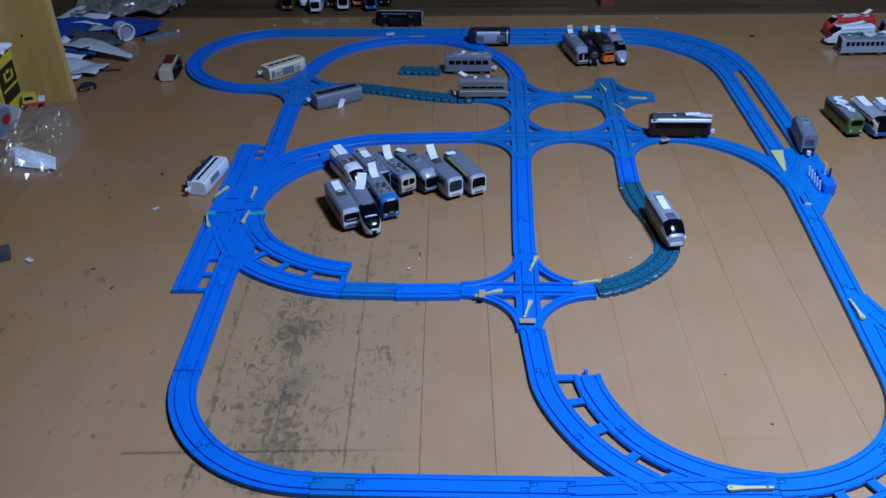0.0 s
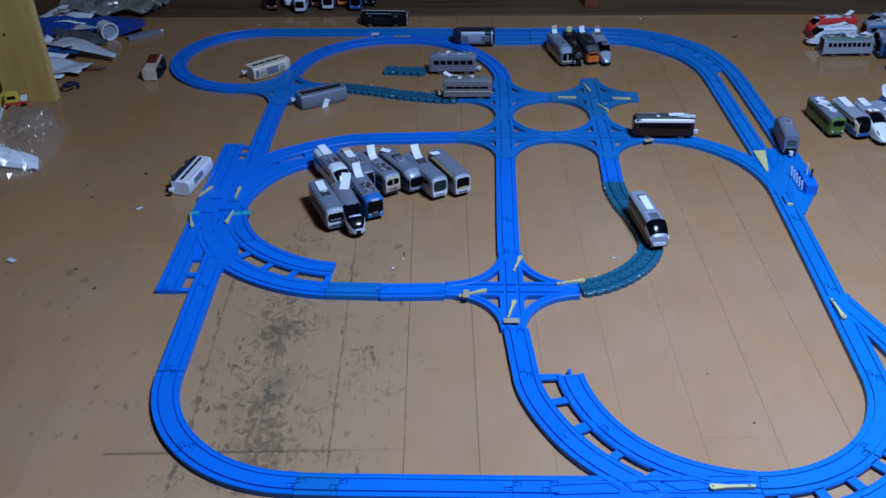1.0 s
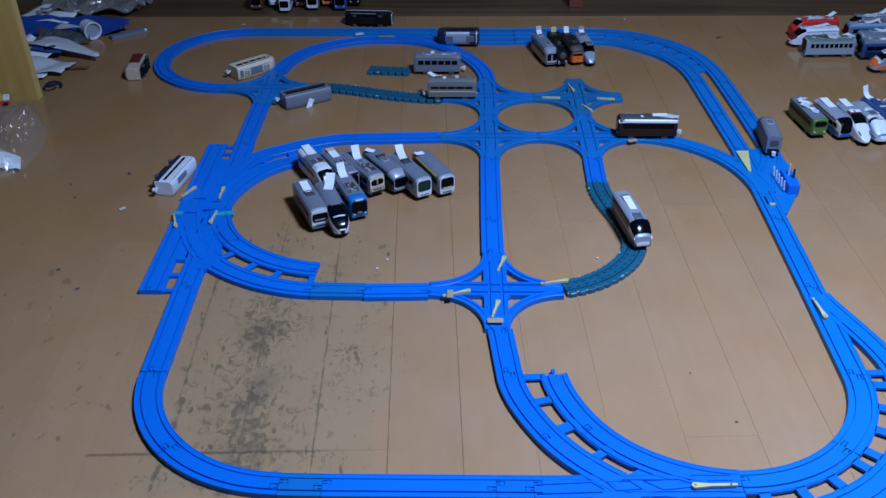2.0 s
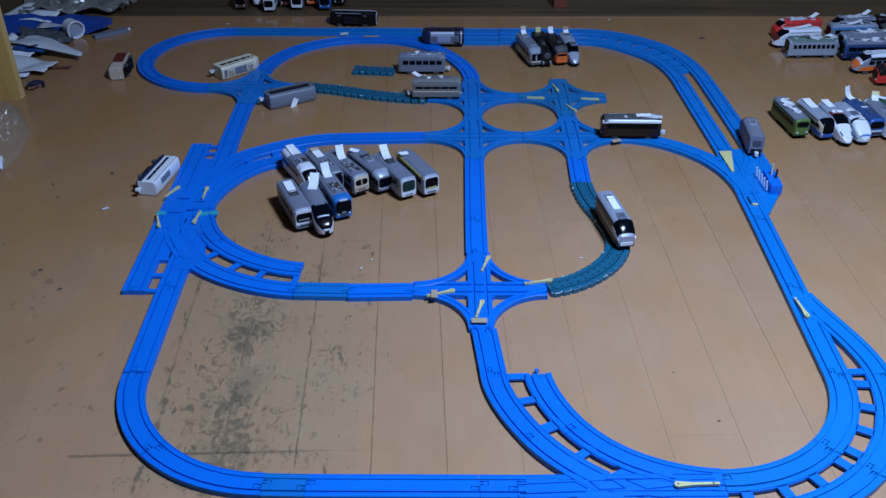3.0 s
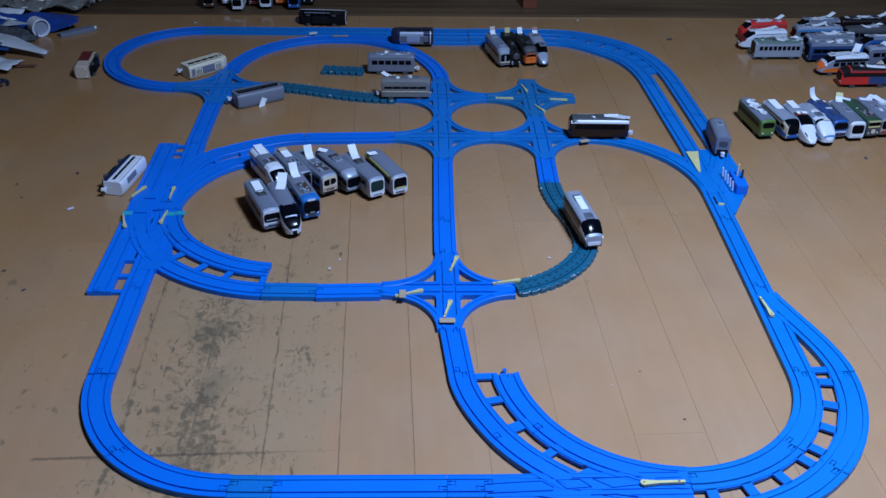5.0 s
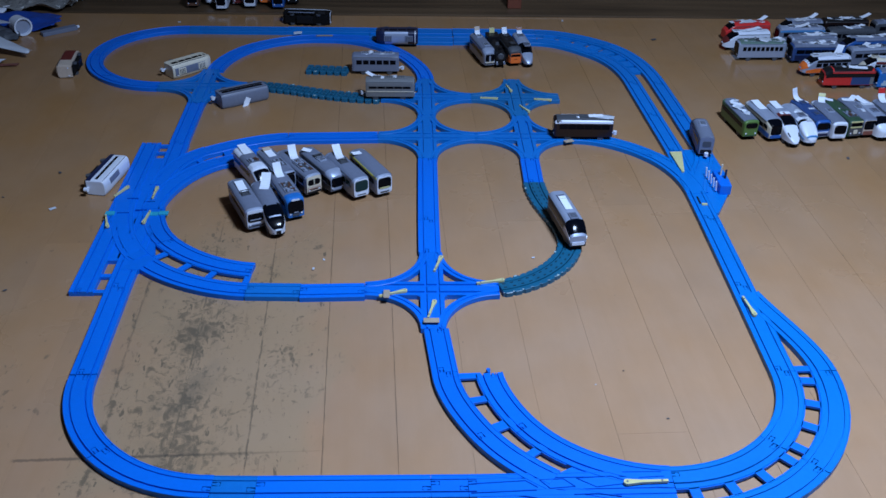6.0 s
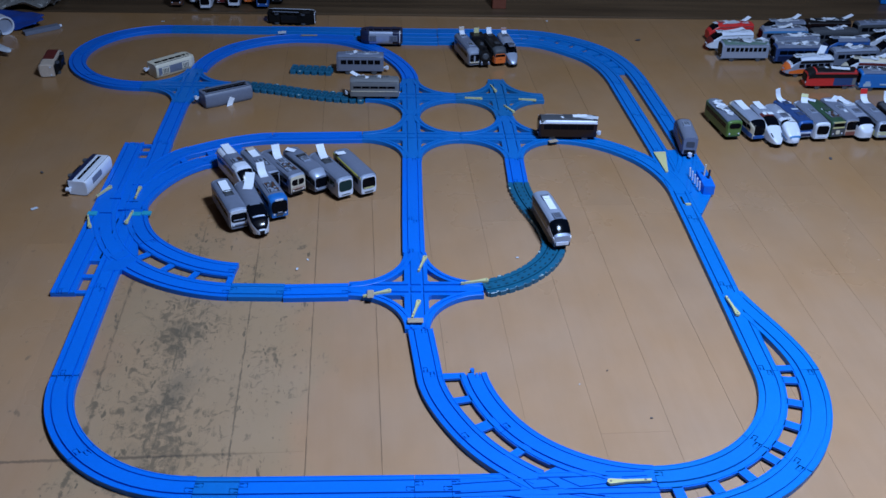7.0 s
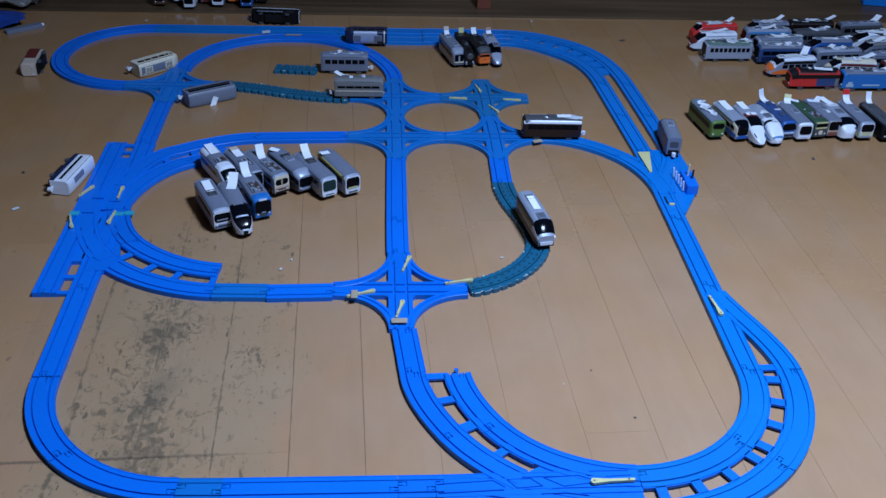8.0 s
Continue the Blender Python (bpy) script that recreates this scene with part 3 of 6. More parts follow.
def cross(x, y, half, material, levers=(), tapes=(), tilt=0.0, up=0.0, reach=0.046):
    """A four-way crossing: two straights and four corner curves with small gaps."""
    up = up or half
    ob = thing("crossing_track", pose(x, y, 0, 0, 0, tilt), "four-way blue plastic crossing track with curved corners", "toy track", "toy railway tracks")
    steps = [-0.019, -0.0121, -0.0080, 0.0080, 0.0121, 0.019]
    xs, ys = [-half] + steps + [half], [-up] + steps + [up]
    groove = (2, 4)

    def height(i, k):
        """Cell heights: two straight beds with grooves, crossing at the middle."""
        if not (0 <= i < 7 and 0 <= k < 7) or not (1 <= i <= 5 or 1 <= k <= 5):
            return 0.0
        cut_in = (k in groove and 1 <= k <= 5) or (i in groove and 1 <= i <= 5)
        return 0.0054 if cut_in else 0.0086
    bm = bmesh.new()
    for i in range(7):
        for k in range(7):
            h = height(i, k)
            if not h:
                continue
            x0, x1, y0, y1 = xs[i], xs[i + 1], ys[k], ys[k + 1]
            bm.faces.new([bm.verts.new(v) for v in ((x0, y0, h), (x1, y0, h), (x1, y1, h), (x0, y1, h))])
            for di, dk, (ax, ay), (bx, by) in ((-1, 0, (x0, y1), (x0, y0)), (1, 0, (x1, y0), (x1, y1)), (0, -1, (x0, y0), (x1, y0)), (0, 1, (x1, y1), (x0, y1))):
                g = height(i + di, k + dk)
                if g < h:
                    bm.faces.new([bm.verts.new(v) for v in ((ax, ay, g), (bx, by, g), (bx, by, h), (ax, ay, h))])
    bmesh.ops.remove_doubles(bm, verts=bm.verts, dist=1e-5)
    part("track_bed", bm, material, ob)
    for sx in (-1, 1):
        for sy in (-1, 1):
            a0 = {(-1, -1): 0, (1, -1): 90, (1, 1): 180, (-1, 1): 270}[(sx, sy)]
            bm = bmesh.new()
            line = [(sx * half + (u - sx * half), sy * up + (v - sy * half) * (up - 0.0120) / (half - 0.0120)) for u, v in arc(sx * half, sy * half, half - 0.0120, a0 + 2, a0 + 88, 14)]
            sweep(bm, line, NARROW, 0.0007)
            part("corner_curve", bm, material, ob)
            web = [(sx * 0.019, sy * 0.019), (sx * 0.024, sy * 0.019), (sx * 0.019, sy * 0.023)]
            part("web", plate(bmesh.new(), web if sx * sy > 0 else web[::-1], 0, 0.0078), material, ob)
    for lx, ly, lh in levers:
        lever(ob, lx, ly, lh, reach)
    for tx, ty, w, d, h in tapes:
        bm = box(bmesh.new(), -w / 2, w / 2, -d / 2, d / 2, 0, 0.0012, 0.0004)
        bmesh.ops.transform(bm, matrix=pose(tx, ty, 0.0132 if levers else 0.0092, 0, 0, h), verts=bm.verts)
        part("tape", bm, M_TAPE, ob, "strip of beige masking tape")
    return ob


cross(0.044, 1.299, 0.107, M_BLUE, ((0.011, 0.068, 74), (0.094, 0.015, 13), (-0.062, -0.017, 20), (-0.002, -0.060, 76)), ((-0.072, -0.023, 0.010, 0.021, 0), (-0.003, -0.093, 0.024, 0.0115, 0)))
cross(0.045, 1.855, 0.1015, M_NAVYBLUE, up=0.1012)
cross(0.248, 1.855, 0.1013, M_NAVYBLUE, (), ((0.088, -0.024, 0.02, 0.011, 20),), up=0.1012)
cross(0.046, 2.058, 0.1010, M_NAVYBLUE, up=0.1012)
cross(0.2460, 2.058, 0.0988, M_TEALBLUE, up=0.1012, reach=0.039, levers=((-0.060, -0.014, -6), (0.060, -0.020, -8), (-0.011, 0.043, -76), (0.014, -0.070, -62)))
cross(-0.457, 2.112, 0.1025, M_NAVYBLUE, up=0.097)
# centre column and near branch
rail("straight_track", seg(0.058, 1.090, 0.048, 1.192))
rail("straight_track", seg(0.042, 1.406, 0.042, 1.513))
rail("straight_track", seg(0.042, 1.513, 0.044, 1.7535))
rail("straight_track", seg(0.247, 1.7535, 0.245, 1.655))
# upper inner loop
rail("curved_track", glide(0.046, 2.1595, 91, -0.014, 2.322, 123))
rail("curved_track", glide(-0.014, 2.322, 123, -0.175, 2.424, 178))
rail("straight_track", seg(-0.175, 2.425, -0.229, 2.426))
rail("curved_track", glide(-0.229, 2.426, 181, -0.385, 2.355, 226))
rail("curved_track", glide(-0.385, 2.355, 226, -0.448, 2.207, 268))
d = rail("turnout_track", glide(-0.094, 2.420, 178, -0.20, 2.430, 178), label="blue plastic turnout track where two lines meet", dz=0.0004)
# left column
rail("straight_track", seg(-0.458, 2.017, -0.457, 1.818))
# mid row, left part
rail("straight_track", seg(-0.0568, 1.855, -0.240, 1.847))
d = rail("double_curved_track", glide(-0.240, 1.847, 183, -0.392, 1.783, 214), label="double curved blue plastic track with slots between")
rail("", glide(-0.272, 1.780, 203, -0.361, 1.735, 213), owner=d)
bar(d, -0.352, 1.772, 112, 0.03, 0.014)
bar(d, -0.305, 1.797, 105, 0.03, 0.02)
# left crossover plate
cr = thing("crossover_track", Matrix(), "wide blue plastic double crossover track with yellow levers", "toy track", "toy railway tracks")
rail("", seg(-0.455, 1.818, LX, 1.303), owner=cr)
rail("", seg(-0.511, 1.818, -0.507, 1.290), owner=cr)
part("plate", plate(bmesh.new(), [(-0.495, 1.382), (-0.466, 1.382), (-0.466, 1.752), (-0.495, 1.752)], 0.0, 0.0072), M_BLUE, cr)
for y0, y1 in ((1.291, 1.300), (1.335, 1.345), (1.775, 1.783), (1.806, 1.815)):
    part("rung", box(bmesh.new(), -0.492, -0.470, y0, y1, 0.0005, 0.006, 0.0005), M_BLUE, cr)
rail("", glide(-0.507, 1.62, -90, -0.440, 1.392, -50, 18, 1.0), dz=0.0004, joint=False, owner=cr)
rail("", glide(-0.453, 1.60, -90, -0.405, 1.443, -50), dz=0.0007, joint=False, owner=cr)
rail("", glide(-0.392, 1.783, 214, -0.457, 1.64, 269, 16, 1.0), dz=0.0009, joint=False, owner=cr)
rail("", glide(-0.361, 1.735, 213, -0.453, 1.55, 268, 16, 1.0), dz=0.0012, joint=False, owner=cr)
part("plate", plate(bmesh.new(), [(-0.45, 1.60), (-0.432, 1.64), (-0.424, 1.68), (-0.432, 1.70), (-0.45, 1.70)], 0, 0.0072), M_BLUE, cr)
part("plate", plate(bmesh.new(), [(-0.46, 1.352), (-0.432, 1.352), (-0.412, 1.382), (-0.44, 1.41)], 0, 0.0090), M_BLUE, cr)
part("plate", plate(bmesh.new(), [(-0.475, 1.39), (-0.44, 1.375), (-0.415, 1.40), (-0.425, 1.45), (-0.475, 1.52)], 0, 0.0072), M_BLUE, cr)
bar(cr, -0.401, 1.743, 124, 0.034, 0.012)
part("plate", plate(bmesh.new(), [(-0.458, 1.392), (-0.444, 1.380), (-0.426, 1.398), (-0.438, 1.412)], 0.001, 0.0099), M_BLUE, cr)
for lx, ly, lh in ((-0.520, 1.608, 66), (-0.458, 1.604, 90), (-0.5195, 1.501, -72), (-0.4535, 1.515, -94)):
    lever(cr, lx, ly, lh, 0.042, z=0.0105)
for lx, ly in ((-0.522, 1.532), (-0.445, 1.530), (-0.428, 1.533)):
    part("lever_base", box(bmesh.new(), lx - 0.008, lx + 0.008, ly - 0.006, ly + 0.006, 0.008, 0.0112, 0.0005), M_MINT, cr, "aqua lever base")
# dark blue strips laid on top give the lever slots their shade
for lx, ly in ((-0.495, 1.587), (-0.462, 1.575), (-0.500, 1.535), (-0.470, 1.545)):
    part("slot_cover", box(bmesh.new(), lx - 0.010, lx + 0.010, ly - 0.0012, ly + 0.0012, 0.008, 0.0098), M_DEEPSHADE, cr, "dark blue strip coloured as a shaded lever slot")
# lower left double curve
d = rail("double_curved_track", glide(-0.440, 1.392, -50, -0.250, 1.296, -4, 18, 1.0), label="double curved blue plastic track with open rungs between")
rail("", glide(-0.405, 1.443, -50, -0.248, 1.355, -6, 16, 1.0), owner=d)
lip(d, glide(-0.405, 1.443, -50, -0.248, 1.355, -6, 16, 1.0), -1)
for x, y, a in ((-0.402, 1.402, 42), (-0.358, 1.366, 52), (-0.312, 1.343, 66), (-0.2535, 1.326, 86)):
    bar(d, x, y, a, 0.032, 0.010)
rail("straight_track", seg(-0.250, 1.296, -0.165, 1.294), M_NAVYBLUE)
rail("straight_track", seg(-0.165, 1.292, -0.063, 1.295))
# loose levers on junctions
lever(j, 0.300, 0.872, 182, 0.055, z=0.0105)
lever(bpy.data.objects["turnout_track"], 0.5375, 1.244, -84, 0.050, z=0.0105)


def lever_box():
    lb = part("lever_box", box(bmesh.new(), 0.590, 0.612, 1.612, 1.638, 0.005, 0.025, 0.002), M_BLUE, st)
    part("step", box(bmesh.new(), 0.596, 0.614, 1.638, 1.690, 0.005, 0.018, 0.002), M_BLUE, lb)
    for i in range(5):
        part("peg", rod(bmesh.new(), (0.586 - 0.001 * i, 1.622 + 0.014 * i, 0.010), (0.584 - 0.001 * i, 1.622 + 0.014 * i, 0.029), 0.0017, 8), M_WHITE, st, "white peg")
    part("peg", rod(bmesh.new(), (0.606, 1.668, 0.017), (0.606, 1.668, 0.041), 0.0018, 8), M_CREAM, st, "cream peg")
    part("peg", rod(bmesh.new(), (0.611, 1.655, 0.017), (0.611, 1.655, 0.036), 0.0022, 8), M_NAVY, st, "dark peg")
    part("pointer", plate(bmesh.new(), [(0.533, 1.778), (0.558, 1.780), (0.543, 1.694), (0.538, 1.694)], 0.0100, 0.0125), M_YELLOW, st, "pale yellow wedge-shaped pointer")
    part("catch", box(bmesh.new(), 0.546, 0.556, 1.566, 1.571, 0.0085, 0.0115, 0.0005), M_YELLOW, st)
    # a black strip on the surface takes the place of shade in a slot
    part("slot_cover", box(bmesh.new(), 0.543, 0.546, 1.572, 1.598, 0.008, 0.0098), M_BLACK, st, "black strip coloured as a shaded slot")


lever_box()


def flex_track(pts, label, step=0.0145, loose=False):
    """Teal flexible track made of short scalloped links."""
    ob = thing("flexible_track", Matrix(), label, "toy track", "toy railway tracks")
    n = length(pts)
    k = int(n / step)
    prof = [(x * MM, z * MM) for x, z in ((-19, 0), (-19, 7.6), (-18, 8.3), (-11.2, 8.3), (-11.1, 3.5), (-9.1, 3.5), (-9.0, 8.6), (9.0, 8.6), (9.1, 3.5), (11.1, 3.5), (11.2, 8.3), (18, 8.3), (19, 7.6), (19, 0))]
    for i in range(k):
        s0, s1 = i * n / k, (i + 1) * n / k
        x, y, a = along(pts, (s0 + s1) / 2)
        bm = bmesh.new()
        rings = []
        for u, flare in ((0.06, 0.0), (0.14, 0.0030), (0.66, 0.0030), (0.80, 0.0), (0.90, -0.0006)) if loose else ((0.0, 0.0), (0.10, 0.0026), (0.72, 0.0026), (0.88, 0.0004), (0.995, 0.0)):
            s = s0 + u * (s1 - s0)
            (ax, ay, _), (bx, by, _) = along(pts, max(s - 0.006, 0.0)), along(pts, min(s + 0.006, n))
            d = math.hypot(bx - ax, by - ay)
            ex, ey = (bx - ax) / d, (by - ay) / d
            px, py, _ = along(pts, s)
            rings.append([bm.verts.new((px - ey * w, py + ex * w, z)) for w, z in ((o + math.copysign(flare, o) * (abs(o) > 0.015) - math.copysign(0.0008, o) * (abs(o) > 0.015), z) for o, z in prof)])
        for r, q in zip(rings, rings[1:]):
            for v in range(len(prof)):
                z = (v + 1) % len(prof)
                bm.faces.new((r[v], r[z], q[z], q[v]))
        bm.faces.new(rings[0][::-1]), bm.faces.new(rings[-1])
        link = part("link", bm, M_TEAL, ob)
        # two dark blocks per link, coloured as the shade inside open slots
        bm = bmesh.new()
        for sy in (-0.0055, 0.0045):
            box(bm, -0.0027, 0.0025, sy - 0.0012, sy + 0.0012, 0.0080, 0.0089)
        bmesh.ops.transform(bm, matrix=pose(x, y, 0, 0, 0, math.degrees(a)), verts=bm.verts)
        part("slot", bm, M_SLOTSHADE, link)
        # every fourth link carries a pale block as a painted glint on its rim
        if i % 4 == 1:
            for sy in (-1,) if i % 8 == 1 else (1,):
                bm = box(bmesh.new(), -0.0026, 0.0022, sy * 0.0196 - 0.0016, sy * 0.0196 + 0.0016, 0.0068, 0.0090, 0.0006)
                bmesh.ops.transform(bm, matrix=pose(x, y, 0, 0, 0, math.degrees(a)), verts=bm.verts)
                part("rim_tab", bm, M_RIMGLINT, link, "pale block coloured as a glint on the rim")
    bm = bmesh.new()
    sweep(bm, pts, [(-0.008, 0.001), (-0.008, 0.0055), (0.008, 0.0055), (0.008, 0.001)])
    part("spine", bm, M_TEAL, ob)
    return ob


flex_track(glide(0.245, 1.655, -89, 0.267, 1.537, -70, 10, 1.0) + glide(0.267, 1.537, -70, 0.284, 1.441, -94, 10, 1.0)[1:] + glide(0.284, 1.441, -94, 0.221, 1.337, -141, 12, 1.0)[1:] + glide(0.221, 1.337, -141, 0.153, 1.304, -167, 8, 1.0)[1:], "curved teal flexible track of short scalloped links")
flex_track(glide(-0.354, 2.120, -6, -0.225, 2.089, -20, 14, 1.0) + glide(-0.225, 2.089, -20, -0.0555, 2.052, -2, 14, 1.0)[1:], "wavy teal flexible track of short scalloped links", 0.0165, True)
flex_track(seg(-0.235, 2.222, -0.135, 2.212, 5), "short straight teal flexible track beside a tipped carriage", 0.0165, True)

# ---- toy train cars ----
def ease(u):
    u = min(max(u, 0.0), 1.0)
    return u * u * (3 - 2 * u)


def shell(L, W, zb, zt, nose):
    """The skin of a car: s runs from tail to nose, a from the left skirt over the roof to the right skirt."""
    def f(s, a):
        w, t, sh, low = W, zt, {"flat": 0.80, "round": 0.76}.get(nose, 0.72), zb
        tail = max(0.0, 1 - s * L / 0.005)
        w *= 1 - 0.10 * tail ** 2
        t -= 0.0015 * tail ** 2
        if nose == "flat":
            u = max(0.0, 1 - (1 - s) * L / 0.006)
            w *= 1 - 0.12 * u ** 2
            t -= 0.003 * u ** 2
        elif nose == "round":
            u = max(0.0, 1 - (1 - s) * L / 0.018)
            w *= 1 - 0.22 * u ** 2.2
            t -= (zt - zb) * 0.22 * u ** 2
        elif nose == "slant":
            u = min(max((s - 0.80) / 0.20, 0.0), 1.0)
            w *= 1 - 0.16 * u ** 2
            t -= (zt - zb) * 0.48 * u ** 1.5
        elif nose == "duck":
            u = min(max((s - 0.68) / 0.32, 0.0), 1.0)
            w *= math.sqrt(max(1 - 0.94 * u ** 4.5, 0.0))
            t -= (zt - zb) * (0.52 * ease(u) + 0.26 * u ** 9)
            low += 0.002 * u ** 6
        elif nose == "bulb":
            u = min(max((s - 0.72) / 0.28, 0.0), 1.0)
            w *= math.sqrt(max(1 - 0.92 * u ** 4, 0.0))
            t -= (zt - zb) * (0.30 * ease(u) + 0.30 * u ** 6)
            low += 0.003 * u ** 6
        elif nose == "bullet":
            u = min(max((s - 0.50) / 0.50, 0.0), 1.0)
            w *= math.sqrt(max(1 - 0.97 * u ** 3.2, 0.0))
            t -= (zt - zb) * (0.60 * ease(u) + 0.28 * u ** 8)
            low += 0.002 * u ** 6
        top = low + (t - low) * sh
        x = (s - 0.5) * L
        if a < 0.3:
            return Vector((x, w / 2 * (1 - 0.05 * (1 - a / 0.3)), low + (top - low) * a / 0.3))
        if a > 0.7:
            return Vector((x, -w / 2 * (1 - 0.05 * (a - 0.7) / 0.3), low + (top - low) * (1 - a) / 0.3))
        th = math.pi * (a - 0.3) / 0.4
        c, n = math.cos(th), math.sin(th)
        return Vector((x, w / 2 * math.copysign(abs(c) ** 0.70, c), top + (t - top) * abs(n) ** 0.85))
    return f


def ladder(n0, n1, lo, hi):
    return [lo + (hi - lo) * i / n0 for i in range(n0)] + [hi + (1 - hi) * i / n1 for i in range(n1 + 1)]


def hull(f, nose):
    bm = bmesh.new()
    ss = [0, 0.012, 0.03] + ([0.1, 0.25, 0.4] + [0.5 + 0.5 * (1 - (1 - i / 18) ** 1.8) for i in range(19)] if nose in ("bullet", "duck", "bulb") else ladder(3, 8, 0.1, 0.78) if nose == "slant" else ladder(3, 6, 0.1, 0.84))
    aa = [0, 0.15, 0.27] + [0.3 + 0.4 * i / 12 for i in range(13)] + [0.73, 0.85, 1.0]
    g = [[bm.verts.new(f(s, a)) for a in aa] for s in ss]
    for r, q in zip(g, g[1:]):
        for i in range(len(aa) - 1):
            bm.faces.new((r[i], r[i + 1], q[i + 1], q[i]))
        bm.faces.new((r[-1], r[0], q[0], q[-1]))
    bm.faces.new(g[0][::-1]), bm.faces.new(g[-1])
    return bm


def patch(f, s0, s1, a0, a1, ns=6, na=4, off=0.0005, bm=None):
    """A thin panel that follows the skin."""
    bm = bm or bmesh.new()
    g, k = [], []
    for i in range(ns + 1):
        s = s0 + (s1 - s0) * i / ns
        row, low = [], []
        for j in range(na + 1):
            a = a0 + (a1 - a0) * j / na
            p = f(s, a)
            e = 0.004
            n = (f(min(s + e, 1), a) - f(max(s - e, 0), a)).cross(f(s, min(a + e, 1)) - f(s, max(a - e, 0)))
            n = n.normalized() if n.length > 1e-12 else Vector((0, 0, 1))
            if n.dot(Vector((0, p.y, p.z - 0.02))) < 0:
                n = -n
            row.append(bm.verts.new(p + n * off)), low.append(bm.verts.new(p - n * 0.0004))
        g.append(row), k.append(low)
    for i in range(ns):
        for j in range(na):
            bm.faces.new((g[i][j], g[i + 1][j], g[i + 1][j + 1], g[i][j + 1]))
    rim = [(i, 0) for i in range(ns + 1)] + [(ns, j) for j in range(1, na + 1)] + [(i, na) for i in range(ns - 1, -1, -1)] + [(0, j) for j in range(na - 1, 0, -1)]
    for (i, j), (p, q) in zip(rim, rim[1:] + rim[:1]):
        bm.faces.new((g[i][j], g[p][q], k[p][q], k[i][j]))
    return bm


def upright(x, y0, y1, z0, z1, thick, r=0.003):
    """A rounded panel on a flat front."""
    out = []
    for cy, cz, a in ((y1 - r, z1 - r, 0), (y0 + r, z1 - r, 90), (y0 + r, z0 + r, 180), (y1 - r, z0 + r, 270)):
        out += [(cy + r * math.cos(radians(a + w)), cz + r * math.sin(radians(a + w))) for w in (0, 30, 60, 90)]
    bm = plate(bmesh.new(), out, -thick, thick)
    bmesh.ops.transform(bm, matrix=Matrix(((0, 0, 1, x), (1, 0, 0, 0), (0, 1, 0, 0), (0, 0, 0, 1))), verts=bm.verts)
    return bm


def paper_strip(owner, x, z, lift, turn, size=0.030, width=0.0125, tip=None):
    """A slip of paper taped to the roof by one end, curling up."""
    bm = bmesh.new()
    rows, rows_at, px, pz = [], [], 0.0, 0.0
    for i in range(8):
        a = radians(lift) * ease(i / 5)
        rows.append([bm.verts.new((px, w, pz)) for w in (-width / 2, width / 2)])
        if i in (5, 7):
            rows_at.append(Vector((px, 0, pz)))
        px, pz = px - math.cos(a) * size / 7, pz + math.sin(a) * size / 7
    for r, q in zip(rows, rows[1:]):
        bm.faces.new((r[0], r[1], q[1], q[0]))
    low = bmesh.ops.extrude_face_region(bm, geom=list(bm.faces))["geom"]
    bmesh.ops.translate(bm, verts=[v for v in low if isinstance(v, bmesh.types.BMVert)], vec=(0, 0, 0.0003))
    bmesh.ops.transform(bm, matrix=pose(x, 0, z, 0, 0, turn), verts=bm.verts)
    slip = part("paper_slip", bm, M_PAPER, owner, "white paper slip")
    if tip:
        bm = bmesh.new()
        a = radians(lift)
        up = Vector((math.sin(a), 0, math.cos(a))) * 0.0005
        q = [rows_at[k] + Vector((0, w, 0)) for k, w in ((0, -width * 0.51), (0, width * 0.51), (1, width * 0.51), (1, -width * 0.51))]
        top, low = [bm.verts.new(v + up * 1.6) for v in q], [bm.verts.new(v - up * 0.8) for v in q]
        bm.faces.new(top), bm.faces.new(low[::-1])
        for i in range(4):
            bm.faces.new((low[i], low[(i + 1) % 4], top[(i + 1) % 4], top[i]))
        bmesh.ops.transform(bm, matrix=pose(x, 0, z, 0, 0, turn), verts=bm.verts)
        part("coloured_tip", bm, tip, owner, "coloured tape end")
    return slip


def roof_kit(owner, x0, x1, H, seed):
    """Open roof gear: a dark tray with cases, insulators and two long pipes."""
    r = random.Random(seed)
    part("roof_tray", box(bmesh.new(), x0, x1, -0.0105, 0.0105, H - 0.002, H + 0.0006, 0.0005), M_DGREY, owner)
    pale, brown = bmesh.new(), bmesh.new()
    c = x0 + 0.003
    while c < x1 - 0.004:
        w = r.uniform(0.003, 0.006)
        for sy in (-1, 1):
            o = sy * r.uniform(0.002, 0.007)
            d = r.uniform(0.0012, 0.003)
            box(brown if r.random() < 0.3 else pale, c, c + w * 0.8, o - d, o + d, H + 0.0006, H + r.uniform(0.0018, 0.0042))
        c += w + 0.0012
    for o in (-0.0095, 0.0095):
        rod(pale, (x0, o, H + 0.0014), (x1, o, H + 0.0014), 0.0007, 6)
    part("roof_gear", pale, M_SILVER, owner)
    part("insulators", brown, M_BROWN, owner)


